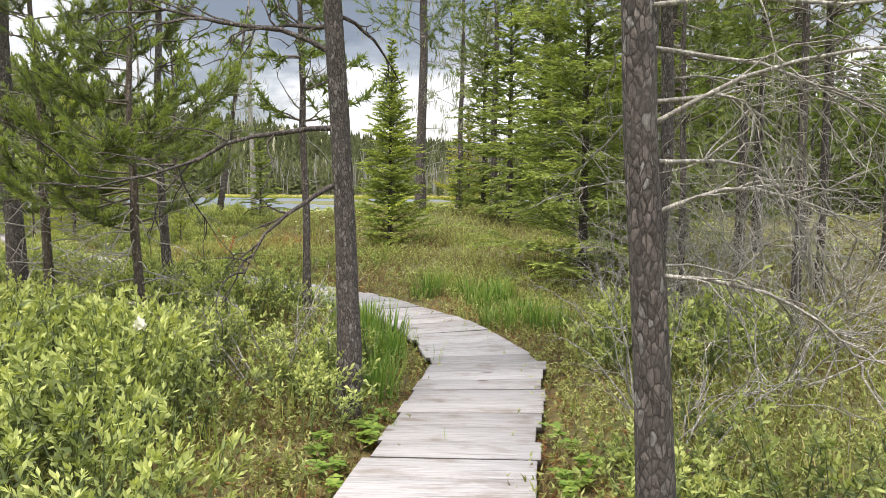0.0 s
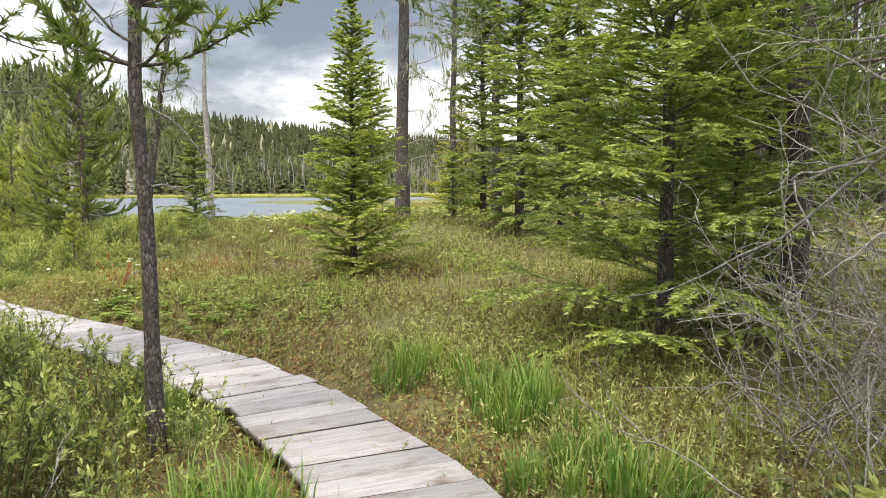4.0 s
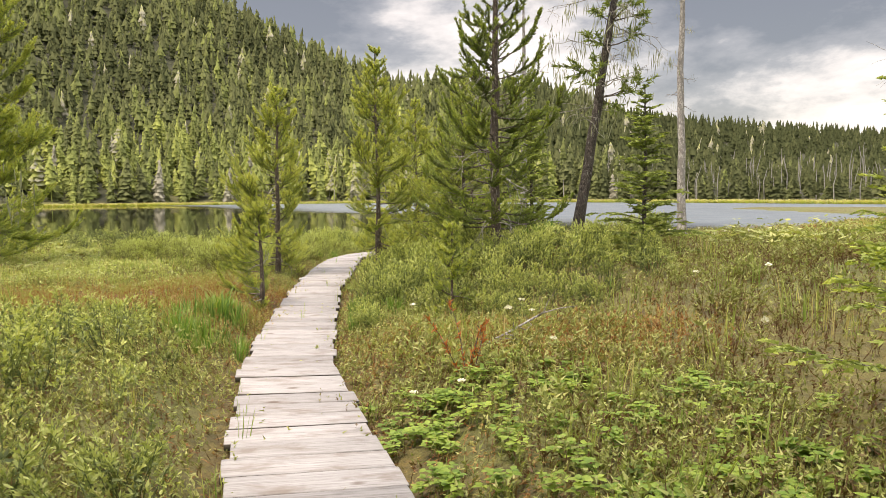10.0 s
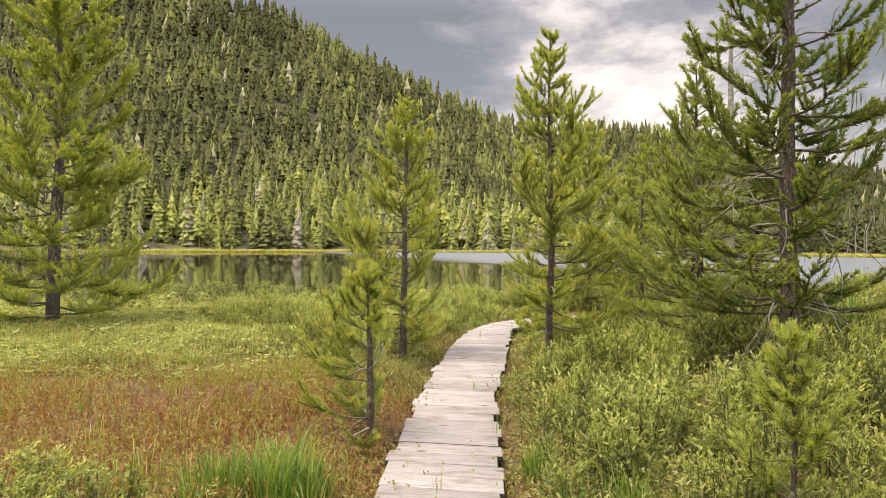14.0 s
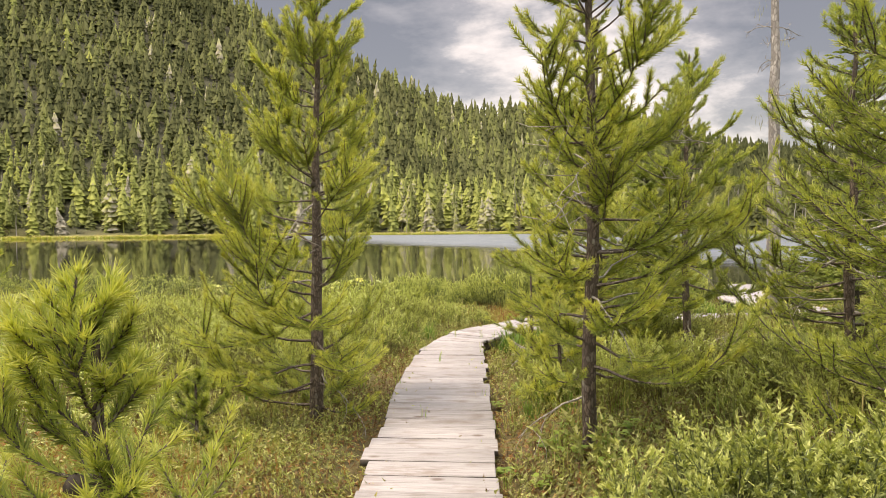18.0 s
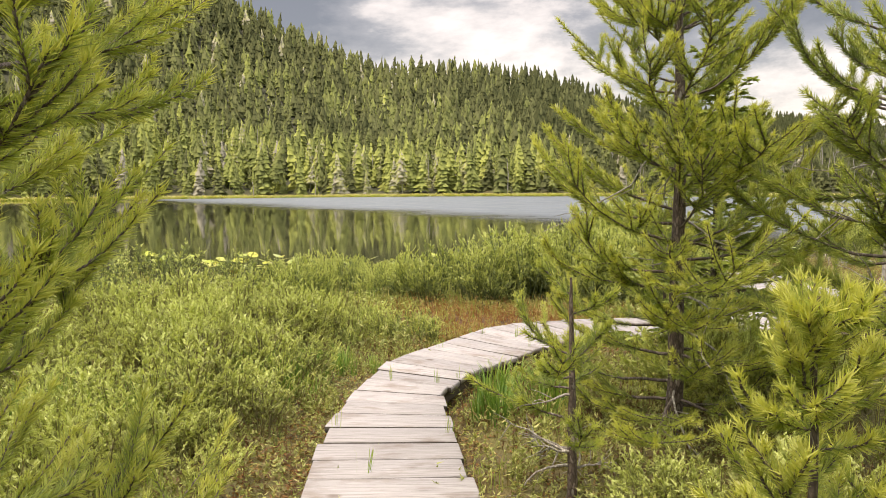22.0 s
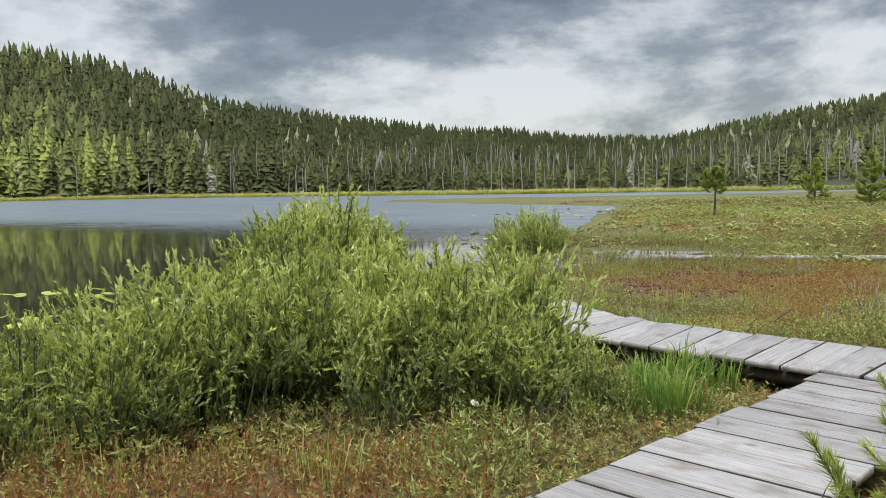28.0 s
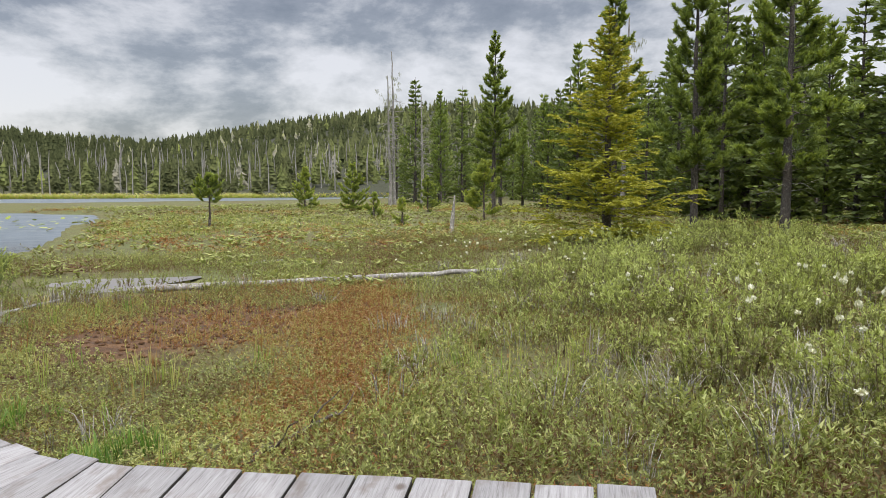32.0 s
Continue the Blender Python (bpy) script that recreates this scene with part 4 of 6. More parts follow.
def heath_proto(twigs=15, wide=0.55, leaf=0.13, n=13):
    b = Buf()
    for k in range(twigs):
        a, r = rng.uniform(0, 6.28), wide * rng.uniform(0, 1) ** 0.6
        foot = np.array([math.cos(a) * r * 0.8, math.sin(a) * r * 0.8, -0.1])
        way = unit(np.array([math.cos(a) * r * 0.5, math.sin(a) * r * 0.5, 1.0]) + rng.normal(0, 0.2, 3))
        ln = rng.uniform(0.55, 1.05)
        needles(b, foot[None], way[None], ln, 0.03, 0.1)
        s = rng.uniform(0.3, 1.0, n)
        p = foot + way * (s * ln)[:, None]
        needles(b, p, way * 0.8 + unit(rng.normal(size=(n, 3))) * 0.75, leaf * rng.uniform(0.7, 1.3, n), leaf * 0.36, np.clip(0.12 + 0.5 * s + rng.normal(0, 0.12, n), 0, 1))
    return b.arrays()


def carpet_proto(n=52, tall=0.2, leaf=0.032, lw=0.0135, leaves=8):
    """A mat of small upright sprigs, in metres, over a disc of 0.65 m."""
    b = Buf()
    a, r = rng.uniform(0, 6.283, n), 0.65 * np.sqrt(rng.random(n))
    foot = np.stack([np.cos(a) * r, np.sin(a) * r, np.full(n, -0.02)], 1)
    way = unit(rng.normal(0, 0.3, (n, 3)) + (0, 0, 1.0))
    ln = tall * rng.uniform(0.4, 1.15, n)
    own = rng.normal(0, 0.19, n)
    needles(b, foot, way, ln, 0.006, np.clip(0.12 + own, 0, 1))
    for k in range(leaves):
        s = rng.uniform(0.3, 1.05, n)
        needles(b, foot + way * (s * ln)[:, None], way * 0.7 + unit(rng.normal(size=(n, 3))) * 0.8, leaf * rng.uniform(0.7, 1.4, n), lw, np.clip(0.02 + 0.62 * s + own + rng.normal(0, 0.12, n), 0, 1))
    return b.arrays()


def grass_proto(n=26, wide=0.22, bend=0.5):
    b = Buf()
    a, r = rng.uniform(0, 6.28, n), wide * rng.uniform(0, 1, n) ** 0.6
    foot = np.stack([np.cos(a) * r, np.sin(a) * r, np.full(n, -0.06)], 1)
    out = np.stack([np.cos(a + rng.normal(0, 0.5, n)), np.sin(a + rng.normal(0, 0.5, n)), np.zeros(n)], 1) * (bend * rng.uniform(0.1, 1, n))[:, None]
    ln = rng.uniform(0.55, 1.1, n)[:, None]
    side = unit(np.cross(out + rng.normal(0, 0.05, (n, 3)), (0, 0, 1.0))) * 0.011
    m1 = foot + np.array([0, 0, 0.45]) * ln + out * 0.18 * ln
    m2 = foot + np.array([0, 0, 0.8]) * ln + out * 0.5 * ln
    tip = foot + np.array([0, 0, 0.95]) * ln + out * 1.05 * ln
    v = np.stack([foot - side, foot + side, m1 - side, m1 + side, m2 - side * 0.7, m2 + side * 0.7, tip], 1)
    f = (np.arange(n) * 7)[:, None, None] + np.array([[0, 1, 3], [0, 3, 2], [2, 3, 5], [2, 5, 4], [4, 5, 6]])[None]
    t = np.repeat(rng.uniform(0.15, 0.6, n), 7) + np.tile([0, 0, 0.1, 0.1, 0.2, 0.2, 0.3], n)
    b.add(v.reshape(-1, 3), f.reshape(-1, 3), t)
    return b.arrays()


def broad_proto(n=9):
    """Low plants with broad toothed leaves in threes."""
    b = Buf()
    for k in range(n):
        a, r, h = rng.uniform(0, 6.28), rng.uniform(0.05, 0.5), rng.uniform(0.45, 1.0)
        c = np.array([math.cos(a) * r, math.sin(a) * r, h])
        needles(b, np.array([[c[0] * 0.5, c[1] * 0.5, -0.1]]), (c - (c[0] * 0.5, c[1] * 0.5, -0.1))[None], 1.05 * h, 0.03, 0.1)
        for j in range(3):
            d = a + (j - 1) * 1.5 + rng.normal(0, 0.2)
            w = unit(np.array([math.cos(d), math.sin(d), rng.uniform(-0.15, 0.35)]))
            s = unit(np.cross(w, (0, 0, 1.0)))
            L = rng.uniform(0.22, 0.34)
            up = np.array([0, 0, 0.03])
            v = [c, c + w * L * 0.3 + s * L * 0.36 + up, c + w * L * 0.65 + s * L * 0.30 + up, c + w * L, c + w * L * 0.65 - s * L * 0.30 + up, c + w * L * 0.3 - s * L * 0.36 + up]
            b.add(v, [(0, 1, 2), (0, 2, 3), (0, 3, 4), (0, 4, 5)], 0.35 + 0.4 * rng.random())
    return b.arrays()


def far_tree_proto(tiers=8, teeth=8, wide=0.17, bare=0.12, droop=0.5, ragged=0.3, sprays=0):
    """A conifer far off: a thin trunk and ragged tiers of drooping boughs, with loose sprays at their edge."""
    b = Buf()
    tube(b, [(0, 0, -0.02), (0, 0, 0.5), (0, 0, 1.0)], [0.012, 0.008, 0.001], 4, 0.05)
    for i in range(tiers):
        u = (i + rng.uniform(-0.25, 0.25)) / tiers
        z, R = bare + (1 - bare) * max(u, 0), wide * (1 - max(u, 0)) ** 0.85 + 0.01
        a = rng.uniform(0, 6.28) + (np.arange(teeth) + rng.uniform(-0.3, 0.3, teeth)) * 6.283 / teeth
        rr = R * (1 + ragged * rng.uniform(-1.2, 0.8, teeth)) * np.where(np.arange(teeth) % 2, 0.66, 1.1)
        tip = np.array([*rng.normal(0, R * 0.08, 2), min(z + 1.9 / tiers, 1.0)])
        ring = np.stack([np.cos(a) * rr, np.sin(a) * rr, z - droop * rr * 0.5 + rng.normal(0, 0.012, teeth)], 1)
        f = [(0, 1 + k, 1 + (k + 1) % teeth) for k in range(teeth)]
        # tier tops tinted darker, painting the shade of the boughs above them
        b.add(np.vstack([tip, ring]), f, np.r_[-0.10, 0.06 + rng.normal(0, 0.05, teeth)])
    if sprays:
        u, a = 1 - rng.random(sprays) ** 0.62, rng.uniform(0, 6.283, sprays)
        R = wide * (1 - u) ** 0.85 + 0.01
        d, c = np.stack([np.cos(a), np.sin(a), 0 * a], 1), np.stack([0 * a, 0 * a, bare + (1 - bare) * u], 1)
        sd = np.stack([-np.sin(a), np.cos(a), 0 * a], 1) * (R * 0.16)[:, None]
        p, q = c + d * (R * 0.5)[:, None], c + d * (R * rng.uniform(0.9, 1.35, sprays))[:, None] - (0, 0, 1.0) * (R * droop)[:, None]
        b.add(np.stack([p + sd, p - sd, q], 1).reshape(-1, 3), np.arange(3 * sprays).reshape(-1, 3), np.tile([-0.05, -0.05, 0.08], sprays))
    return b.arrays()


def dead_bush(x, y, h, n, label):
    """A thicket of bare forked twigs."""
    top = thing("dead_bush", x, y, fast_z(np.array([x]), np.array([y]))[0], label, "bush", "bare bushes")
    for k in range(n):
        b2 = Buf()
        a = rng.uniform(0, 6.28)
        st = bent_line((rng.normal(0, 0.1), rng.normal(0, 0.1), -0.05), (math.cos(a) * 0.7, math.sin(a) * 0.7, 1.0), h * rng.uniform(0.7, 1.2), 8, 0, 0.2)
        if not clear_of_walk(st, x, y):
            continue
        tube(b2, st, np.linspace(0.009, 0.002, 9), 4)
        for q in range(6):
            p, w = pick_along(st[1:], 1)
            s = bent_line(p[0], w[0] + rng.normal(0, 0.6, 3), h * rng.uniform(0.2, 0.45), 5, 0, 0.25)
            tube(b2, s, np.linspace(0.004, 0.0012, 6), 3)
            for g in range(3):
                p, w = pick_along(s, 1)
                tube(b2, bent_line(p[0], w[0] + rng.normal(0, 0.7, 3), h * 0.13, 3, 0, 0.25), np.linspace(0.0022, 0.001, 4), 3)
        part("bare_stem", b2.mesh("bare_stem", M_DEADTWIG, True), top)


# ---- far woods ----
def spots(n, x0, x1, y0, y1):
    return rng.uniform(x0, x1, n), rng.uniform(y0, y1, n)


az = np.radians(rng.uniform(-78, 92, 44000))
rr = 70 + 310 * rng.random(44000) ** 0.75
fx, fy = EYE_HILL[0] - np.sin(az) * rr, EYE_HILL[1] + np.cos(az) * rr
near_edge = np.interp(np.degrees(az), (-80, -35, -10, 20, 45, 70, 110), (70, 85, 122, 142, 168, 172, 175))
far_edge = np.interp(np.degrees(az), (-80, -35, -10, 20, 45, 70, 110), (200, 260, 330, 300, 330, 340, 340))
ok = (rr > near_edge - 1) & (rr < far_edge + 8) & (lake_sd(fx, fy) > 4)
fx, fy, rr, far_edge, near_edge = fx[ok], fy[ok], rr[ok], far_edge[ok], near_edge[ok]
cell = {}
for i in range(len(fx)):
    cell.setdefault((int(fx[i] // 2.5), int(fy[i] // 2.5)), i)
keep = np.array(sorted(cell.values()))
fx, fy, rr, up = fx[keep], fy[keep], rr[keep], ((rr - near_edge) / (far_edge - near_edge))[keep]
hgt = (4.5 + 6.5 * rng.random(len(fx)) ** 1.3) * np.where(up < 0.12, 1.1, 0.9) * np.where(rr > 250, 1.1, 1.0) * np.interp(np.degrees(np.arctan2(-(fx - EYE_HILL[0]), fy - EYE_HILL[1])), (-30, 5, 25), (0.45, 0.5, 1.0))
tint = np.clip(np.interp(np.degrees(np.arctan2(-(fx - EYE_HILL[0]), fy - EYE_HILL[1])), (-45, -25, -8, 20, 34, 46, 60), (0.34, 0.30, 0.12, 0.06, 0.46, 0.44, 0.36)) - 0.12 * np.clip(up, 0, 1) + 0.16 * wobble(fx, fy, 0.05, 1) + rng.normal(0, 0.13, len(fx)) + np.where((up < 0.14) & (fx < -35), 0.15 + rng.normal(0, 0.12, len(fx)), 0), 0.06, 0.8)
grey = rng.random(len(fx)) < 0.022
tint[grey] = 0.96
FAR = np.stack([fx, fy, ground_z(fx, fy) - 0.2, hgt, (hgt + 2.0) * rng.uniform(0.7, 1.1, len(fx)), tint], 1)
edge = up < 0.22
scatter("shore_woods", [far_tree_proto(14, 9, 0.17, 0.05, 0.5, 0.35, 70), far_tree_proto(14, 9, 0.14, 0.12, 0.5, 0.35, 70), far_tree_proto(13, 9, 0.2, 0.04, 0.3, 0.4, 80), far_tree_proto(11, 8, 0.13, 0.3, 0.5, 0.5, 60), far_tree_proto(12, 7, 0.11, 0.1, 0.3, 0.6, 60)], FAR[edge], M_FAR, "dense green conifer wood along the far lake shore", "forest")
scatter("hill_woods", [far_tree_proto(7, 7, 0.17, 0.1, 0.5, 0.45, 16), far_tree_proto(7, 7, 0.15, 0.15, 0.5, 0.45, 16), far_tree_proto(7, 7, 0.18, 0.08, 0.5, 0.45, 18), far_tree_proto(6, 7, 0.14, 0.2, 0.5, 0.6, 16), far_tree_proto(7, 6, 0.18, 0.1, 0.25, 0.5, 18)], FAR[~edge], M_FAR, "dark conifer forest covering the hills", "forest")
# dead pale trunks among the shore woods
pick = np.nonzero(edge & (rng.random(len(fx)) < np.where(fx < -60, 0.10, 0.42)))[0]
sb = Buf()
for i in pick:
    h = rng.uniform(3.5, 7.5)
    p = FAR[i, :3] + (rng.normal(0, 1.5), rng.normal(0, 1.5) - 1.5, 0)
    tube(sb, [p, p + (rng.normal(0, 0.15), 0, h * 0.6), p + (rng.normal(0, 0.25), 0, h)], [0.11, 0.08, 0.03], 4)
tagged(new("dead_shore_trunks", sb.mesh("dead_shore_trunks", M_SNAG)), "bare pale dead trunks standing along the far shore", "dead trees", kind="stuff")
# bright sedge fringe of the far shore
n = 6000
s = rng.uniform(21, 31, n)
i = s.astype(int)
SH = np.array(SHORE, float)
ex = SH[i] + (SH[(i + 1) % len(SH)] - SH[i]) * (s - i)[:, None] + rng.normal(0, 1.4, (n, 2))
sd = lake_sd(ex[:, 0], ex[:, 1])
ex = ex[(sd > -0.4) & (sd < 4)]
g = np.stack([ex[:, 0], ex[:, 1], np.full(len(ex), -0.72), rng.uniform(0.35, 0.8, len(ex)), np.full(len(ex), 4.5), rng.uniform(0.15, 0.4, len(ex))], 1)
scatter("far_sedge", [grass_proto(5, 0.3), grass_proto(5, 0.3)], g, M_GRASS, "light green sedge fringe of the far shore", "sedge")

# ---- trees, from the start of the walk to its end ----
def gz(x, y):
    return float(fast_z(np.array([x]), np.array([y]))[0])


# start: two old trunks beside the boardwalk
t1, ln1 = old_trunk("old_pine", -0.60, 4.82, -0.05, 9.0, 0.072, "old pine with dark scaly bark and dead lower limbs", (-0.03, 0.0), 0, 1.2, 0, low=0.2)
dead_limbs(t1, ln1, (1.5, 1.85, 2.3, 2.5), 1.5, M_BARK, 7, 3, math.pi * 0.95, 0.02)
dead_limbs(t1, ln1, (2.55,), 1.3, M_BARK, 3, 2, 0.2, 0.016)
t2, ln2 = old_trunk("old_pine", 0.60, 2.03, -0.1, 8.0, 0.052, "old pine with torn orange bark beside the planks", (-0.012, 0.0), 0, 1.0, 0, low=0.3)
dead_limbs(t2, ln2, (1.3, 1.45, 1.6, 1.68, 1.75, 1.9, 2.0), 1.15, M_DEADTWIG, 13, 4, 0.2, 0.0075, 0.24)
lichen_on(t2, trunk_line(8.0, (0.32, 0.1)), 1.2, 1.9, 0.4, 16, size=0.09)
ob2 = Buf()
tube(ob2, [(-0.042, -0.02, 0.93), (-0.045, -0.018, 0.97), (-0.042, -0.022, 1.01), (-0.045, -0.02, 1.06), (-0.043, -0.024, 1.10), (-0.041, -0.02, 1.18)], [0.003, 0.012, 0.008, 0.014, 0.007, 0.003], 7, 0.5, 0.3)
part("torn_bark", ob2.mesh("torn_bark", M_ORANGE, True), t2, "torn orange inner bark")
t3, ln3 = old_trunk("thin_dead_pine", -1.60, 8.8, -0.1, 6.0, 0.05, "thin dark dying pine with sparse twigs", (-0.015, 0.0), 12, 0.9, 10, low=0.25, per_m=60, crown=0.7)
for x, y, r, h in ((1.42, 5.25, 0.062, 8), (1.62, 5.6, 0.055, 8), (4.2, 10.7, 0.07, 9), (4.8, 15.2, 0.13, 11), (6.2, 9.0, 0.10, 10), (5.4, 13.0, 0.08, 9), (5.2, 5.2, 0.09, 9), (2.7, 8.6, 0.04, 6)):
    old_trunk("forest_pine", x, y, gz(x, y), h, r, "tall dark forest pine with bare lower limbs", rng.normal(0, 0.012, 2), 11, 1.2, 14, low=0.1)
for x, y, r, h in ((3.05, 10.7, 0.10, 10), (3.9, 8.3, 0.05, 8), (6.8, 11.5, 0.09, 10), (5.6, 11.8, 0.07, 9), (4.6, 9.2, 0.05, 8), (3.7, 12.6, 0.06, 9)):
    old_trunk("forest_pine", x, y, gz(x, y), h, r, "tall dark forest pine bristling with dead grey twigs", rng.normal(0, 0.012, 2), 24, 1.1, 20, low=0.05, crown=0.7)
for x, y, r, h in ((-5.1, 9.0, 0.11, 9), (-3.75, 10.2, 0.06, 8)):
    old_trunk("forest_pine", x, y, gz(x, y), h, r, "tall dark forest pine with bare lower limbs", rng.normal(0, 0.012, 2), 10, 1.3, 8, low=0.12)
for x, y, h, R in ((-3.0, 7.4, 4.2, 1.3), (-4.3, 8.2, 5.0, 1.5), (-6.2, 9.6, 4.4, 1.3)):
    pine_tree("pine", x, y, gz(x, y), h, R, 0.05, "drooping grey-green pine at the wood's edge", 0.3, per_m=90, nwid=0.010, nlen=0.07, bright=-0.28, dead=34, sparse=0.55)
# hemlocks and spruces round the first bend
hemlock_tree("hemlock", 1.97, 10.68, 0.05, 6.2, 1.8, 0.065, "dark green hemlock with low sweeping branches", 0.02, shape=0.55, step=0.22, density=11, per_m=74, nwid=0.022, nlen=0.046, bright=0.06)
hemlock_tree("hemlock", 3.2, 12.2, 0.2, 5.0, 1.5, 0.07, "dark green hemlock behind the bend", 0.05, per_m=70, nwid=0.024, nlen=0.045, shape=0.7)
hemlock_tree("hemlock", 3.7, 15.6, gz(3.7, 15.6), 6.0, 1.7, 0.09, "tall green hemlock behind the bend", 0.03, per_m=44, nwid=0.034, nlen=0.06, shape=0.7, step=0.36, density=7)
for x, y, h, R in ((1.5, 17.4, 5.5, 1.3), (2.7, 20.2, 7.0, 1.6), (1.2, 22.6, 6.5, 1.4), (-1.6, 24.0, 4.5, 1.2)):
    hemlock_tree("hemlock", x, y, gz(x, y), h, R, 0.08, "shaggy grey-green hemlock hung with lichen", 0.05, per_m=64, nwid=0.036, nlen=0.065, shape=0.6, step=0.3, density=8, bright=-0.06)
hemlock_tree("spruce", -1.0, 14.15, gz(-1.0, 14.15), 3.9, 0.98, 0.045, "shapely young spruce standing alone in the bog", 0.02, shape=0.85, step=0.135, nwid=0.022, density=13, per_m=95, bright=0.05, droop=0.06)
for x, y, h, n in ((2.5, 7.9, 1.7, 14), (1.5, 6.9, 1.2, 9), (1.15, 3.9, 0.9, 8), (3.4, 9.6, 1.8, 12), (-1.3, 5.6, 1.1, 7), (2.9, 8.8, 2.2, 16), (2.15, 8.7, 1.5, 14), (3.3, 6.6, 2.4, 14), (2.2, 5.0, 1.6, 10), (4.4, 8.4, 2.6, 14)):
    dead_bush(x, y, h, n, "thicket of bare grey twigs in the undergrowth")
old_trunk("lichen_pine", -0.58, 19.28, 0.75, 11.0, 0.13, "tall dark pine hung with pale beard lichen", (0.005, 0), 18, 1.3, 140, low=0.06, beard=0.34)
for x, y, h in ((1.4, 21.0, 9.0), (0.5, 24.5, 9.0), (3.4, 22.0, 9.0)):
    old_trunk("lichen_pine", x, y, gz(x, y), h, 0.10, "dark pine hung with pale beard lichen", rng.normal(0, 0.01, 2), 14, 1.2, 70, low=0.08, beard=0.34)
hemlock_tree("hemlock", 0.4, 18.6, gz(0.4, 18.6), 1.4, 0.6, 0.025, "small green hemlock by a lichen-hung pine", 0.02, per_m=80)
hemlock_tree("hemlock", -4.75, 19.6, gz(-4.75, 19.6), 2.25, 0.85, 0.03, "small hemlock on the heath mound", 0.02, shape=0.9)
tl, lnl = old_trunk("leaning_pine", -6.03, 20.28, 0.6, 5.6, 0.085, "leaning dying pine draped in lichen", (0.15, 0.05), 22, 0.95, 110, low=0.3, per_m=40, crown=0.6, beard=0.26)
for x, y, h, r in ((-7.47, 29.96, 9.0, 0.12), (-11.2, 28.16, 6.6, 0.11)):
    old_trunk("bare_snag", x, y, gz(x, y), h, r, "bare grey dead tree trunk with stub branches", rng.normal(0, 0.008, 2), 9, 0.4, 8, M_SNAG, M_SNAG, False, 0.4)
# pines beside the walk
pine_tree("pine", -6.78, 19.28, 0.45, 5.4, 1.05, 0.07, "tall open pine on the heath mound", 0.08, dead=26, per_m=170, nwid=0.012, cones=4, sparse=0.85, bright=-0.14, split=True)
pine_tree("pine", -8.1, 20.5, 0.1, 3.1, 0.95, 0.04, "bushy green young pine behind the walk", 0.06, per_m=190)
pine_tree("pine", -8.9, 21.9, 0.1, 2.8, 0.9, 0.035, "bushy green young pine behind the walk", 0.05, per_m=170)
pine_tree("pine", -10.08, 20.62, -0.02, 4.0, 1.1, 0.042, "yellow-green pine close beside the boardwalk with dead lower twigs", 0.12, dead=18, cones=5, bright=0.06, split=True)
pine_tree("pine", -9.34, 17.2, -0.22, 1.45, 0.8, 0.03, "small crooked bushy pine beside the boardwalk", 0.03, dead=8, bright=0.0, step=0.15, cones=1, split=True)
pine_tree("pine", -12.75, 20.65, -0.3, 3.8, 1.4, 0.055, "bright yellow-green young pine beside the boardwalk", 0.03, bright=0.14, dead=5, cones=1, split=True)
pine_tree("pine", -12.25, 24.7, -0.3, 3.9, 1.15, 0.05, "bushy yellow-green pine with dark cones at the bend", 0.04, bright=0.13, dead=9, cones=7, step=0.175, split=True)
pine_tree("pine", -12.42, 23.5, -0.3, 1.15, 0.5, 0.022, "small pine with bare crooked grey twigs", 0.25, dead=9, bright=0.05, sparse=0.6, split=True)
pine_tree("pine", -12.49, 19.35, -0.35, 0.62, 0.42, 0.014, "knee-high green pine beside the planks", 0.03, bright=0.0, dead=0, step=0.13)
pine_tree("pine", -11.1, 21.95, -0.2, 1.25, 0.42, 0.012, "bright yellow-green sapling pine beside the boardwalk", 0.04, bright=0.16, dead=2, step=0.14, split=True)
pine_tree("pine", -11.0, 24.4, -0.1, 3.3, 0.85, 0.04, "slender pine behind the walk", 0.2, dead=8)
pine_tree("pine", -5.86, 16.8, 0.0, 1.0, 0.36, 0.012, "soft green sapling pine in the heath", 0.03, bright=0.02, dead=0, step=0.17, per_m=190, nwid=0.006)
big_pine = pine_tree("pine", -22.4, 19.0, -0.4, 9.5, 2.3, 0.15, "large shaggy olive-green pine with lichen standing in the bog", 0.02, per_m=60, nlen=0.10, nwid=0.022, step=0.30, dead=30, bright=0.02, sparse=0.8)
lichen_on(big_pine, trunk_line(9.0, (0, 0)), 0.3, 6.0, 1.5, 150, size=0.26)
hemlock_tree("hemlock", -9.6, 25.6, gz(-9.6, 25.6), 3.9, 1.05, 0.05, "dark hemlock behind the walk", 0.02, per_m=85)
hemlock_tree("hemlock", -12.45, 26.5, -0.35, 3.2, 0.95, 0.04, "hemlock with feathery branches at the bend", 0.03)
pine_tree("pine", -13.0, 26.95, -0.4, 1.25, 0.62, 0.02, "low green pine reaching over the planks", 0.04, per_m=260, step=0.17, dead=2, bright=-0.04)

# east of the crossing
hemlock_tree("yellow_spruce", 1.4, 42.2, gz(1.4, 42.2), 6.2, 2.55, 0.12, "broad yellow-green spruce at the bog's edge", 0.02, per_m=42, mat=M_YEW, step=0.33, nlen=0.08, nwid=0.045, density=7, droop=0.08, shape=0.95, bright=0.0)
pine_tree("pine", -3.77, 58.86, -0.62, 2.2, 0.75, 0.05, "stunted flat-topped bog pine on a bare stem", 0.5, per_m=110, nwid=0.03, nlen=0.09, dead=6, bright=-0.1)
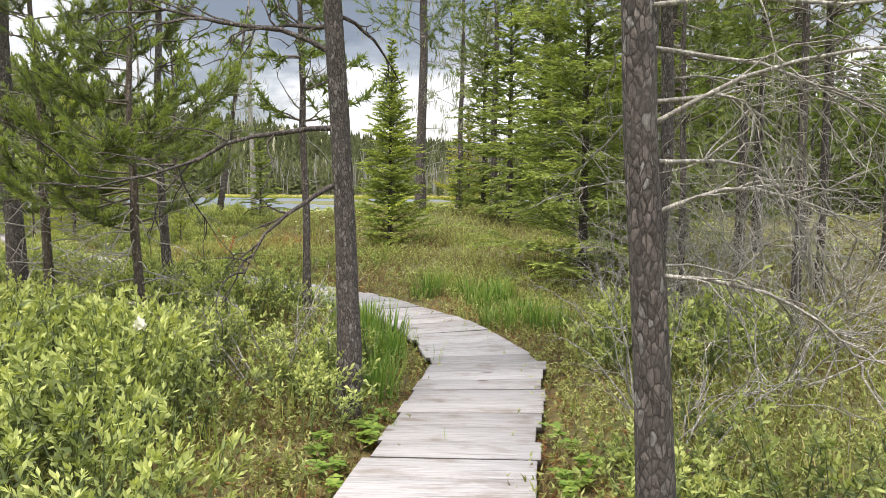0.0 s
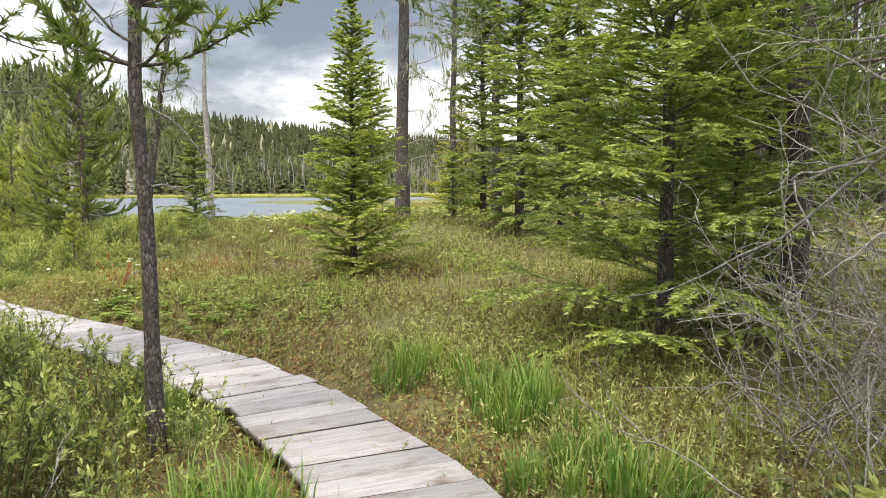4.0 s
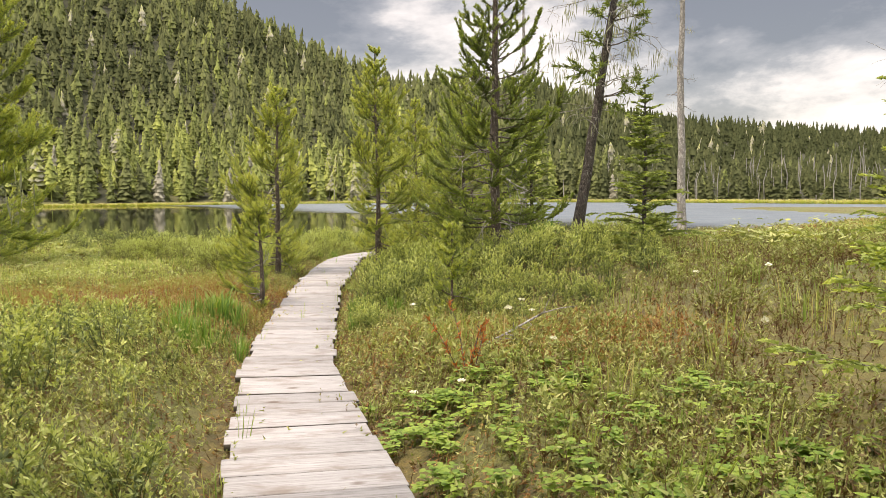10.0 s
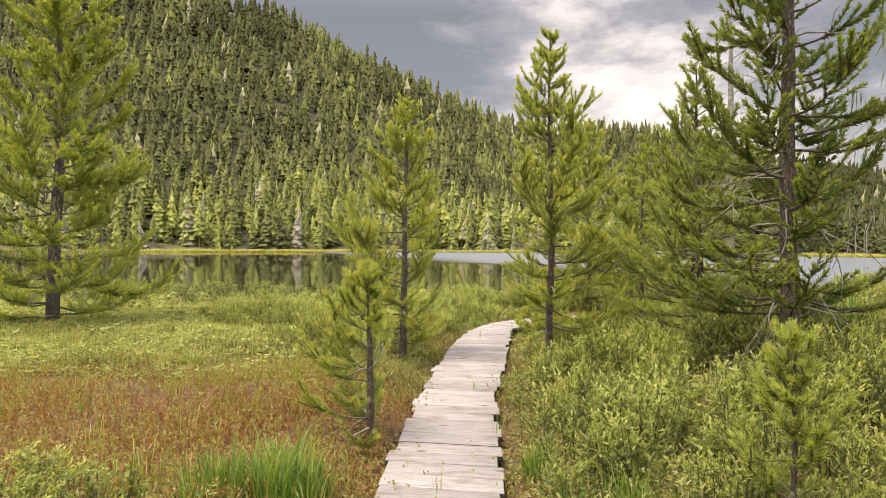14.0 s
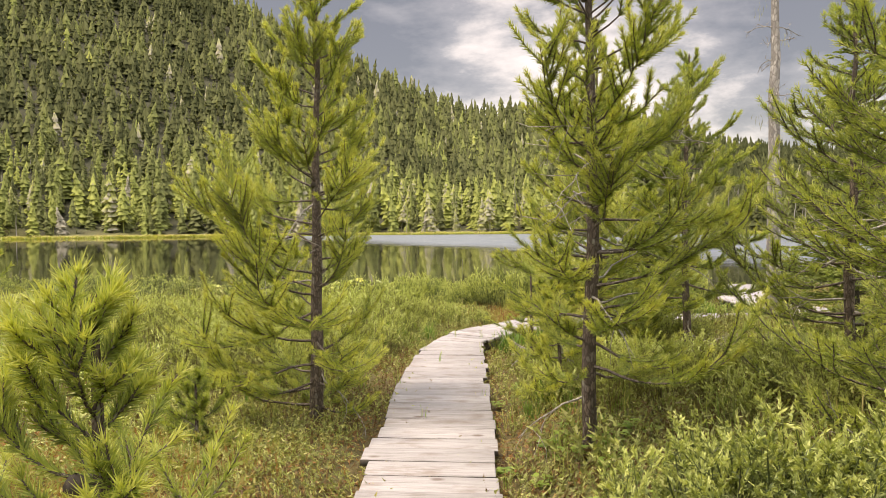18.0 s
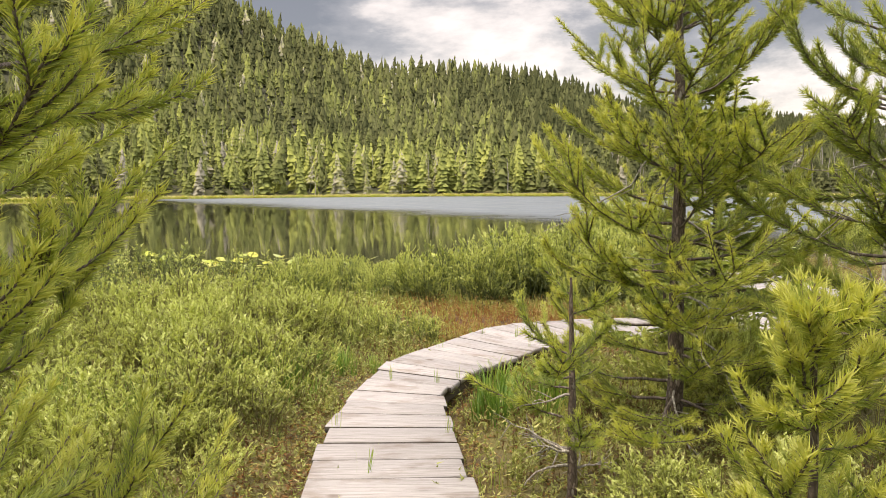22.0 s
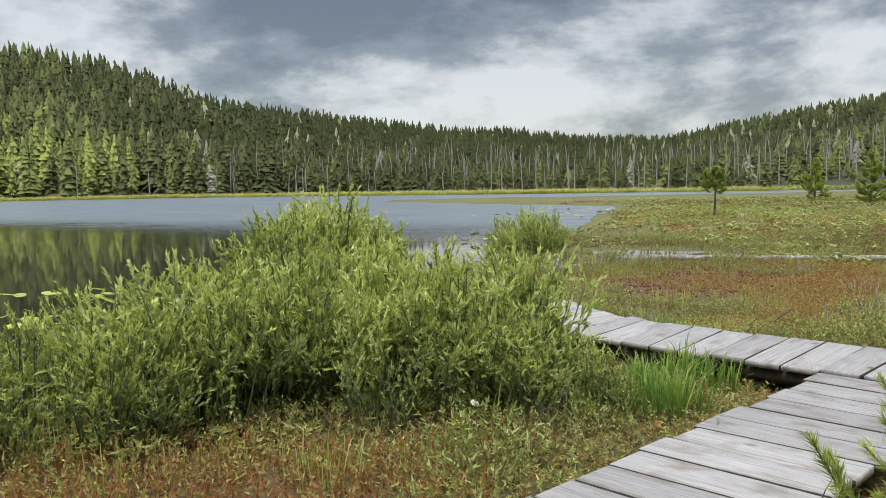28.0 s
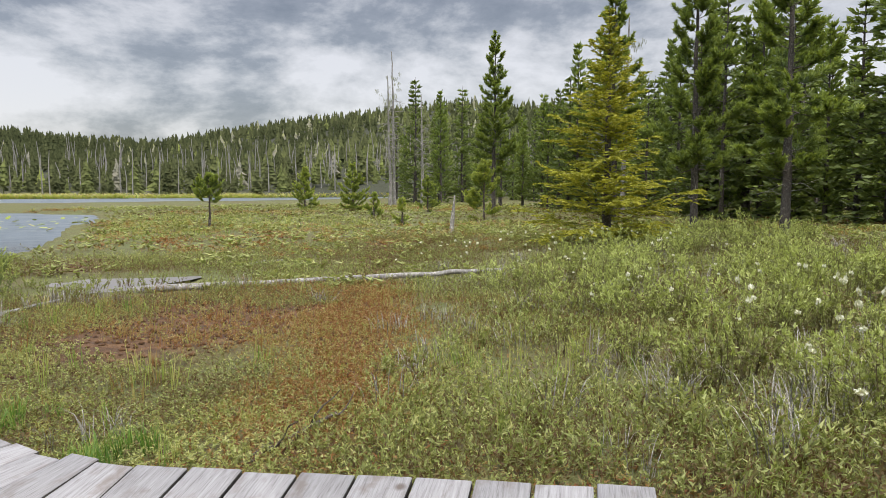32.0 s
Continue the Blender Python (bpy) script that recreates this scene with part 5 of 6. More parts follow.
old_trunk("white_stump", 1.3, 49.1, -0.5, 1.35, 0.09, "pale leaning broken stump", (0.12, 0), 0, 0.2, 0, M_SNAG, M_SNAG, False)
for x, y, h in ((14.5, 63.5, 10.5), (10.2, 50.1, 9.8), (5.6, 39.8, 9.0), (8.0, 44.5, 9.5)):
    pine_tree("tall_pine", x, y, gz(x, y), h, 1.5, 0.13, "tall dark pine at the forest edge", 0.22, per_m=45, nlen=0.16, nwid=0.045, step=0.38, dead=16, bright=-0.26, sparse=0.75, group="forest edge")
for x, y, h in ((17.5, 79.9, 12.0), (16.6, 79.0, 10.0), (20.5, 80.5, 9.0), (12.0, 52.0, 8.5), (15.0, 54.0, 9.5), (9.0, 37.5, 9.0)):
    old_trunk("bare_snag", x, y, gz(x, y), h, 0.13, "tall bare grey dead tree with lichen", rng.normal(0, 0.01, 2), 26, 0.9, 40, M_SNAG, M_SNAG, False, 0.3, beard=0.5, stout=0.03)
for x, y, h in ((7.2, 74.0, 2.7), (9.1, 70.9, 3.0), (5.3, 61.5, 1.3), (11.5, 66.0, 2.1), (8.4, 56.5, 2.8), (3.0, 55.0, 1.0)):
    pine_tree("bog_pine", x, y, gz(x, y), h, h * 0.36, 0.05, "small yellow-green bog pine", 0.04, per_m=60, nlen=0.11, nwid=0.035, dead=4, bright=-0.08, sparse=0.65, group="small bog pines")


def edge_tree(name, x, y, h, reach, label, rise, droop, clear, mat):
    """A forest-edge conifer for the middle distance: trunk, limbs and feathery sprays."""
    top = thing(name, x, y, gz(x, y), label, "tree", "forest edge")
    tb, nb = Buf(), Buf()
    line = trunk_line(h, (0, 0), 0.004)
    tube(tb, line, 0.12 * np.clip(1 - line[:, 2] / h, 0, 1) + 0.01, 6)
    for zz in np.arange(clear * h, h * 0.98, 0.30):
        u = (zz / h - clear) / (1 - clear)
        for k in range(5):
            a = rng.uniform(0, 6.28)
            L = max(0.2, reach * (1 - u) ** 0.75 * rng.uniform(0.45, 1.1))
            b = bent_line(at_height(line, zz), (math.cos(a), math.sin(a), rise + 0.3 * u), L, 4, 0.02, 0.08, droop)
            tube(tb, b, np.linspace(0.022, 0.005, 5), 3)
            n = int(8 + 9 * L)
            p, w = pick_along(b[1:], n)
            s2 = unit(np.cross(w, (0, 0, 1.0))) * rng.choice((-1, 1), n)[:, None]
            blades(nb, p, w * 0.8 + s2 * rng.uniform(0.2, 0.8, n)[:, None] + rng.normal(0, 0.22, (n, 3)) + (0, 0, rise * 0.6), rng.uniform(0.2, 0.42, n), 0.12, np.clip(rng.normal(0.26 + 0.14 * u, 0.14, n), 0, 0.8))
    part("trunk", tb.mesh("edge_trunk", M_BARK, True), top)
    part("needles", nb.mesh("edge_needles", mat), top, kind="stuff")
    return top


edge_a = edge_tree("edge_pine", 18.0, 58.0, 9.0, 1.5, "dark pine in the forest edge", 0.35, 0.0, 0.1, M_PINE)
edge_b = edge_tree("edge_hemlock", 21.0, 62.0, 8.5, 1.7, "dark hemlock in the forest edge", 0.1, 0.2, 0.03, M_HEM)
for k in range(230):
    d, a = rng.uniform(30, 95), math.radians(rng.uniform(31, 84))
    if d < 62 and math.degrees(a) < 44 + (62 - d) * 0.35:
        continue
    x, y = -13.3 + d * math.sin(a), 28.4 + d * math.cos(a)
    if y < 27 and x < 6 or lake_sd(np.array([x]), np.array([y]))[0] < 6:
        continue
    s = rng.uniform(0.65, 1.2)
    copy_thing(edge_a if k % 2 else edge_b, pose(x, y, gz(x, y) - 0.1, 0, 0, rng.uniform(0, 360)) @ Matrix.Diagonal((s, s, s * rng.uniform(0.9, 1.25), 1)))
for k in range(66):
    f = rng.random()
    x, y = 11.5 + 5.5 * f + abs(rng.normal(0, 4.5)), 27 + 42 * f + rng.normal(0, 1.0)
    s = rng.uniform(0.55, 1.0)
    copy_thing(edge_a if k % 2 else edge_b, pose(x, y, gz(x, y) - 0.1, 0, 0, rng.uniform(0, 360)) @ Matrix.Diagonal((s, s, s * rng.uniform(0.9, 1.2), 1)))
# woods that close the start of the walk on the right and behind
for k in range(42):
    x, y = rng.uniform(5.5, 22), rng.uniform(-6, 34)
    if math.hypot(x, y) < 21 and y > 0:
        continue
    s = rng.uniform(0.6, 1.1)
    copy_thing(edge_a if k % 3 else edge_b, pose(x, y, gz(x, y) - 0.1, 0, 0, rng.uniform(0, 360)) @ Matrix.Diagonal((s, s, s * rng.uniform(0.9, 1.25), 1)))
for k in range(34):
    x, y = rng.uniform(-30, -12), rng.uniform(-8, 11)
    s = rng.uniform(0.5, 0.95)
    copy_thing(edge_a if k % 3 else edge_b, pose(x, y, gz(x, y) - 0.1, 0, 0, rng.uniform(0, 360)) @ Matrix.Diagonal((s, s, s * rng.uniform(0.9, 1.25), 1)))

# ---- undergrowth ----
TALL_WEST = [(-2.2, 2.5, 1.9, 0.72), (-2.8, 5.0, 2.1, 0.75), (-3.5, 8.0, 2.1, 0.66), (-4.6, 10.4, 1.6, 0.55), (2.2, 6.6, 0.9, 0.85), (1.7, 5.6, 0.5, 0.7), (1.75, 3.3, 0.8, 0.6), (2.6, 2.3, 0.9, 0.5), (-6.9, 12.5, 1.5, 0.52), (-8.9, 13.6, 1.3, 0.5), (-9.4, 22.6, 1.5, 0.55), (-11.0, 22.8, 1.0, 0.5), (-15.0, 21.6, 1.3, 0.55), (-14.7, 23.7, 0.8, 0.45), (-11.9, 25.7, 0.7, 0.65), (-16.4, 23.4, 1.5, 0.66), (-17.6, 25.6, 1.7, 0.7), (-19.0, 22.6, 1.8, 0.6)]
TALL_MID = [(-7.2, 18.1, 1.2, 0.5), (-8.6, 19.3, 0.9, 0.5), (-5.4, 18.6, 1.3, 0.46), (-6.6, 17.0, 0.8, 0.38), (-5.0, 17.2, 0.7, 0.36), (-7.6, 19.8, 1.0, 0.5)]
TALL_FAR = [(-26.0, 25.0, 2.6, 0.5), (-22.0, 28.2, 2.0, 0.62), (-28.5, 22.5, 2.4, 0.48), (-32.0, 22.0, 2.4, 0.5)]
TALL_LAKE = [(-19.4, 29.6, 1.3, 0.65), (-17.4, 30.2, 1.0, 0.85), (-16.0, 30.65, 1.0, 1.05), (-14.9, 30.75, 0.95, 1.1), (-14.1, 31.0, 0.6, 1.05), (-13.8, 30.7, 0.5, 0.75), (-15.4, 32.4, 1.0, 1.1), (-16.4, 34.6, 0.9, 1.3), (-16.3, 36.2, 0.9, 1.4), (-15.3, 35.9, 0.5, 1.2), (-13.1, 43.0, 0.9, 1.05), (-16.0, 26.6, 0.6, 0.5)]
TALL_EAST = [(-8.3, 31.6, 1.5, 0.55), (-6.0, 33.6, 2.0, 0.6), (-4.0, 37.0, 2.3, 0.55), (0.0, 38.5, 2.8, 0.6), (-8.6, 28.6, 1.8, 0.65), (-1.0, 33.5, 2.8, 0.65), (4.0, 40.5, 2.6, 0.65), (-10.9, 27.8, 1.0, 0.5), (-3.5, 29.5, 2.2, 0.6), (-9.5, 33.1, 0.4, 0.45), (-9.2, 34.9, 0.4, 0.4)]
S_P = [shrub_proto() for k in range(5)]
S_L = [shrub_proto(9, 5, 0.5, 0.075, 0.027, 8, 8) for k in range(4)]


def patch_rows(patches, per_m2, wide, shift=0.0, clear=0.16):
    rows = []
    for x, y, r, h in patches:
        n = int(per_m2 * math.pi * r * r)
        a, q = rng.uniform(0, 6.283, n), r * np.sqrt(rng.random(n)) * 1.1
        px, py = x + q * np.cos(a), y + q * np.sin(a)
        hh = h * (1.06 - 0.42 * (q / (r * 1.1)) ** 2.5) * rng.uniform(0.78, 1.15, n)
        ok = (deck_sd(px, py) > clear + hh * wide * 0.4) & (lake_sd(px, py) > -0.5)
        rows.append(np.stack([px, py, fast_z(px, py), hh, hh * wide + 0.12, shift + rng.normal(0, 0.10, n)], 1)[ok])
    return np.concatenate(rows)


rows = patch_rows([q for q in TALL_WEST if q[1] < 20], 5.2, 0.95, 0.03)
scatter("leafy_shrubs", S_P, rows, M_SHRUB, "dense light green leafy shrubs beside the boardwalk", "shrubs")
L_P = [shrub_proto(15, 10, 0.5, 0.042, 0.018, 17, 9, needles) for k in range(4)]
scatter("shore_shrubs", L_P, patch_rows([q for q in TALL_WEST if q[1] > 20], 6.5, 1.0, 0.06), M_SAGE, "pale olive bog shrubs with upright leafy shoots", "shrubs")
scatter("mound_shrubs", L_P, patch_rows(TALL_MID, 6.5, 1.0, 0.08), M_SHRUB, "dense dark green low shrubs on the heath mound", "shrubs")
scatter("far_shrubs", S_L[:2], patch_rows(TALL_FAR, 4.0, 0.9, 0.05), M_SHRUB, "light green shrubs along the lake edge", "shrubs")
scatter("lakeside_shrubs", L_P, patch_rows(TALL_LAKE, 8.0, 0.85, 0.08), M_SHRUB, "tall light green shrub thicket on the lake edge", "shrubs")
rows = patch_rows(TALL_EAST, 5.0, 0.85, 0.08)
rows = rows[wobble(rows[:, 0], rows[:, 1], 1.1, 4) > -0.08]
rows[:, 3] *= 1.12
near = np.hypot(rows[:, 0] + 9.0, rows[:, 1] - 30.5) < 4.2
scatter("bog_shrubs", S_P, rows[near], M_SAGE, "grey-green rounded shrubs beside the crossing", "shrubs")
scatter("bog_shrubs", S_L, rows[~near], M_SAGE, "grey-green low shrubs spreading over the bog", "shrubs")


def field(n, x0, x1, y0, y1, ok_of):
    x, y = spots(n, x0, x1, y0, y1)
    d = deck_sd(x, y)
    ok = (d > 0.05) & (lake_sd(x, y) > 0.1) & ok_of(x, y, d)
    return x[ok], y[ok], d[ok]


def red_zone(x, y):
    return np.clip(1.35 - np.hypot((x + 12.2) / 3.4, (y - 15.6) / 3.0), 0, 1) + np.clip(1.2 - np.hypot((x + 16.2) / 2.2, (y - 28.4) / 1.7), 0, 1) + 0.3 * np.clip(1.2 - np.hypot((x + 4.5) / 1.6, (y - 15.8) / 1.0), 0, 1) + 0.6 * np.clip(1.2 - np.hypot((x + 12.6) / 0.9, (y - 29.6) / 0.9), 0, 1)


def flat_zone(x, y):
    return np.clip(1.3 - np.hypot((x + 10.2) / 4.2, (y - 38.2) / 3.6), 0, 1)


def pool_zone(x, y):
    return np.hypot((x + 10.7) / 2.3, (y - 43.0) / 1.7) < 1


H_P = [heath_proto() for k in range(4)]
C_P = [carpet_proto() for k in range(5)]
x, y, d = field(3000, -24, 6, -2, 46, lambda x, y, d: (d > 0.2) & (d < 7.5) & (wobble(x, y, 0.6, 7) > -0.1) & ~turf_zone(x, y) & (flat_zone(x, y) < 0.35) & (red_zone(x, y) < 0.25))
h = rng.uniform(0.18, 0.36, len(x)) * np.clip(0.45 + d, 0.5, 1.1)
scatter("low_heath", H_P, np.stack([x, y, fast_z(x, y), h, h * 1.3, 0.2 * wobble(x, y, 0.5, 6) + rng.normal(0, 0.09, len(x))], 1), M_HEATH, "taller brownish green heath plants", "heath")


def carpet(name, n, box, ok_of, mat, label, tall, shift, protos=None):
    x, y, d = field(n, *box, ok_of)
    s = tall * np.clip(0.55 + 0.7 * d, 0.5, 1.0) * rng.uniform(0.75, 1.25, len(x))
    scatter(name, protos or C_P, np.stack([x, y, 0 * x, s, np.full(len(x), 1.0), shift(x, y) + rng.normal(0, 0.05, len(x))], 1), mat, label, "heath", True)


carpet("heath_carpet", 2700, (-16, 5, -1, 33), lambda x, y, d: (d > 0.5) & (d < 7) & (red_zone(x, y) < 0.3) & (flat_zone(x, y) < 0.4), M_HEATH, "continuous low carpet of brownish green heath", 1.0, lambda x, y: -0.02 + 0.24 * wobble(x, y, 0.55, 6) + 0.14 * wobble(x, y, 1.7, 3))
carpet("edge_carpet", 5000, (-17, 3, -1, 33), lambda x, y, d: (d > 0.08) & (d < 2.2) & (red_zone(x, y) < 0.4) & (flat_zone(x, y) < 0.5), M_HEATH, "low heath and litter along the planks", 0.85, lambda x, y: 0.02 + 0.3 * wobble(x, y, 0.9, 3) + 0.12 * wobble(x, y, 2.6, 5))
carpet("red_heath", 2000, (-18, -2, 11, 31), lambda x, y, d: red_zone(x, y) > 0.12, M_RED, "reddish brown low bog heath", 1.0, lambda x, y: 0.06 + 0.2 * wobble(x, y, 0.9, 2))
carpet("peat_tufts", 900, (-17, 1, 30, 47), lambda x, y, d: (flat_zone(x, y) > 0.05) & ~pool_zone(x, y) & (wobble(x, y, 0.5, 12) > -0.25), M_RED, "sparse russet and green tufts on bare peat", 0.6, lambda x, y: 0.1 + 0.4 * wobble(x, y, 0.35, 5))
carpet("east_heath", 1300, (-16, 6, 30, 48), lambda x, y, d: (flat_zone(x, y) < 0.5) & (d > 0.2) & ~pool_zone(x, y) & ~turf_zone(x, y), M_HEATH, "brown and green heath of the open bog", 1.1, lambda x, y: -0.16 + 0.25 * wobble(x, y, 0.4, 9))
carpet("edge_litter", 9000, (-17, 3, -1, 33), lambda x, y, d: (d > 0.03) & (d < 0.4), M_RED, "russet litter and dry moss along the planks", 0.42, lambda x, y: 0.0 + 0.2 * wobble(x, y, 1.2, 8))
carpet("bog_turf", 1500, (-16, -5, 30.5, 41), lambda x, y, d: turf_zone(x, y) & (flat_zone(x, y) < 0.8) & (np.abs(x - strip_x(y)) > 0.4), M_HEATH, "short turf of green moss and russet heath", 0.55, lambda x, y: -0.10 + 0.55 * wobble(x, y, 0.7, 5) + 0.2 * wobble(x, y, 2.1, 3))
carpet("peat_strip", 900, (-12, -6, 32.5, 41), lambda x, y, d: np.abs(x - strip_x(y)) < 0.5, M_RED, "russet moss strip across the bog", 0.6, lambda x, y: -0.2 + 0.12 * wobble(x, y, 1.2, 8))
x, y, d = field(750, -14, 5, 27, 42, lambda x, y, d: (d > 0.3) & (wobble(x, y, 0.8, 15) > np.where(turf_zone(x, y), 0.45, -0.15)) & (np.abs(x - strip_x(y)) > 0.4) & (flat_zone(x, y) < 0.9))
h = rng.uniform(0.2, 0.4, len(x))
scatter("bare_heath_twigs", [grass_proto(16, 0.5, 0.8) for k in range(3)], np.stack([x, y, fast_z(x, y), h, h * 1.2, np.zeros(len(x))], 1), M_DEADTWIG, "bare brown twigs of dead heath among the shrubs", "twigs")
# farther bog, thinner
x, y, d = field(5200, -40, 24, -5, 84, lambda x, y, d: (d > 6.0) & (flat_zone(x, y) < 0.3) & ~pool_zone(x, y) & (lake_sd(x, y) > 1.0))
h = rng.uniform(0.16, 0.34, len(x))
scatter("far_heath", [heath_proto(7, 0.6, 0.26, 6) for k in range(3)], np.stack([x, y, fast_z(x, y), h, h * 3.2, 0.08 + 0.2 * wobble(x, y, 0.16, 8) + rng.normal(0, 0.05, len(x))], 1), M_HEATH, "mottled heath spreading over the far bog", "heath")

x, y, d = field(3200, -14, 20, 40, 84, lambda x, y, d: (lake_sd(x, y) > 1.0) & (wobble(x, y, 0.12, 14) > -0.02) & ~pool_zone(x, y))
h = rng.uniform(0.10, 0.2, len(x))
scatter("far_red_heath", [heath_proto(7, 0.6, 0.26, 6) for k in range(2)], np.stack([x, y, fast_z(x, y), h, h * 3.2, 0.05 + 0.2 * wobble(x, y, 0.2, 3) + rng.normal(0, 0.1, len(x))], 1), M_RED, "russet heath in patches over the far bog", "heath")


def clod_proto():
    b = Buf()
    v = np.array([(0, 0, 1), (1, 0, 0.3), (0.3, 0.95, 0.3), (-0.8, 0.6, 0.3), (-0.8, -0.6, 0.3), (0.3, -0.95, 0.3), (0, 0, -0.5)], float) * rng.uniform(0.6, 1.3, (7, 1))
    b.add(v, [(0, k, k % 5 + 1) for k in range(1, 6)] + [(6, k % 5 + 1, k) for k in range(1, 6)], rng.uniform(0, 0.3))
    return b.arrays()


x, y, d = field(9000, -16, -3, 33, 48, lambda x, y, d: (peat_at(x, y) > 0.45) & ~pool_zone(x, y) & (d > 0.6))
s = rng.uniform(0.015, 0.05, len(x))
scatter("peat_clods", [clod_proto() for k in range(5)], np.stack([x, y, fast_z(x, y), s * 0.8, s, np.zeros(len(x))], 1), M_PEAT, "crumbled dark brown peat clods", "peat")

G_P = [grass_proto() for k in range(4)]
G_S = [grass_proto(10, 0.35, 0.3) for k in range(3)]
LUSH = [(-0.42, 6.7, 0.42, 0.52), (-0.75, 7.7, 0.4, 0.5), (-0.45, 5.6, 0.3, 0.45), (0.95, 8.1, 0.45, 0.4), (0.75, 9.3, 0.4, 0.42), (-0.1, 10.2, 0.3, 0.4), (-1.7, 9.3, 0.3, 0.35), (0.3, 9.9, 0.25, 0.35), (-8.5, 15.6, 0.45, 0.42), (-7.4, 14.7, 0.4, 0.38), (-6.9, 16.7, 0.3, 0.35), (-7.7, 17.6, 0.25, 0.35), (-13.5, 24.9, 0.42, 0.42), (-15.6, 24.1, 0.6, 0.45), (-15.4, 22.6, 0.6, 0.5), (-13.1, 30.35, 0.35, 0.42), (-12.6, 31.0, 0.4, 0.4), (-15.6, 25.2, 0.4, 0.3), (-1.6, 1.6, 1.0, 0.5), (-10.9, 21.9, 0.4, 0.3), (-7.0, 21.0, 0.4, 0.4), (-12.4, 33.6, 0.35, 0.25), (-12.9, 35.2, 0.4, 0.22)]
scatter("lush_grass", G_P, patch_rows(LUSH, 36, 0.9, -0.32, 0.0), M_GRASS, "lush bright green grass tufts along the planks", "grass")
k = np.sort(rng.uniform(1, len(DECK_L) - 1.01, 46))
f = np.where(rng.random(46) < 0.7, rng.choice((0.06, 0.94), 46) + rng.normal(0, 0.03, 46), rng.uniform(0.1, 0.9, 46))[:, None]
xy = along(DECK_L, k).T * (1 - f) + along(DECK_R, k).T * f
h = rng.uniform(0.10, 0.24, 46)
scatter("plank_grass", [grass_proto(7, 0.25, 0.4) for k in range(3)], np.stack([xy[:, 0], xy[:, 1], deck_z(xy[:, 0], xy[:, 1]) - 0.01, h, h * 0.9, rng.normal(0.0, 0.08, 46)], 1), M_GRASS, "small grass tufts growing up between the planks", "grass")
x, y, d = field(2600, -20, 4, -2, 46, lambda x, y, d: (d < 5) & (flat_zone(x, y) < 0.8) & (np.abs(x - strip_x(y)) > 0.6))
h = rng.uniform(0.16, 0.34, len(x)) * np.clip(0.7 + d * 0.4, 0.6, 1.2)
scatter("thin_grass", G_S, np.stack([x, y, fast_z(x, y), h, h, 0.15 * wobble(x, y, 0.4, 9) + rng.normal(0.1, 0.15, len(x))], 1), M_GRASS, "thin grass among the heath", "grass")
x, y, d = field(4400, -34, -13, 14, 32, lambda x, y, d: (d > 3.0) & (red_zone(x, y) < 0.3))
h = rng.uniform(0.18, 0.34, len(x))
scatter("green_sedge", G_S, np.stack([x, y, fast_z(x, y), h, h * 1.2, rng.normal(0.22, 0.1, len(x))], 1), M_GRASS, "bright green sedge meadow by the lake", "sedge")
x, y, d = field(5200, -34, -12, 12, 31, lambda x, y, d: (d > 2.0) & (red_zone(x, y) < 0.5))
h = rng.uniform(0.10, 0.2, len(x))
scatter("meadow_turf", [heath_proto(9, 0.6, 0.26, 6) for k in range(3)], np.stack([x, y, fast_z(x, y), h, h * 3.0, 0.0 + 0.2 * wobble(x, y, 0.3, 4) + rng.normal(0, 0.08, len(x))], 1), M_SAGE, "low green turf of the lakeside meadow", "heath")
x, y, d = field(4200, -12, 12, 40, 84, lambda x, y, d: (wobble(x, y, 0.13, 11) > 0.1) & (lake_sd(x, y) > 1.5))
h = rng.uniform(0.15, 0.3, len(x))
scatter("bog_sedge", [grass_proto(8, 0.5, 0.3)], np.stack([x, y, fast_z(x, y), h, h * 2.2, rng.normal(0.2, 0.15, len(x))], 1), M_GRASS, "pale green sedge on the far bog", "sedge")
x, y, d = field(2600, -18, 0, 11, 47, lambda x, y, d: (red_zone(x, y) + 0.6 * flat_zone(x, y) > 0.15) & ~pool_zone(x, y))
h = rng.uniform(0.12, 0.28, len(x))
scatter("russet_grass", G_S, np.stack([x, y, fast_z(x, y), h, h * 1.2, rng.normal(0.05, 0.16, len(x))], 1), M_RED, "russet dry grass in the red patches", "grass")
BROAD = [(-3.0, 13.6, 1.3, 0.2), (-3.9, 14.3, 0.8, 0.2), (-1.6, 12.6, 0.9, 0.2), (-10.2, 20.6, 0.5, 0.22), (-9.2, 19.7, 0.5, 0.22), (0.2, 4.2, 0.9, 0.2), (-11.4, 22.3, 0.5, 0.2), (-9.8, 18.6, 0.3, 0.2)]
B_P = [broad_proto() for k in range(4)]
scatter("broadleaf_plants", B_P, patch_rows([(x, y, r, 0.13) for x, y, r, h in BROAD], 24, 0.33, -0.05, 0.05), M_BROAD, "low bright green broad-leaved plants", "plants")


def flower_proto():
    b = Buf()
    needles(b, np.array([[0, 0, -0.2]]), np.array([[0, 0, 1.0]]), 1.15, 0.008, 0.0)
    n = 22
    way = unit(rng.normal(size=(n, 3)) + (0, 0, 0.5))
    blades(b, np.repeat([[0, 0, 1.0]], n, 0) + way * 0.01 * (1, 1, 0.2), way * (1, 1, 0.2), 0.1, 0.09, rng.random(n))
    return b.arrays()


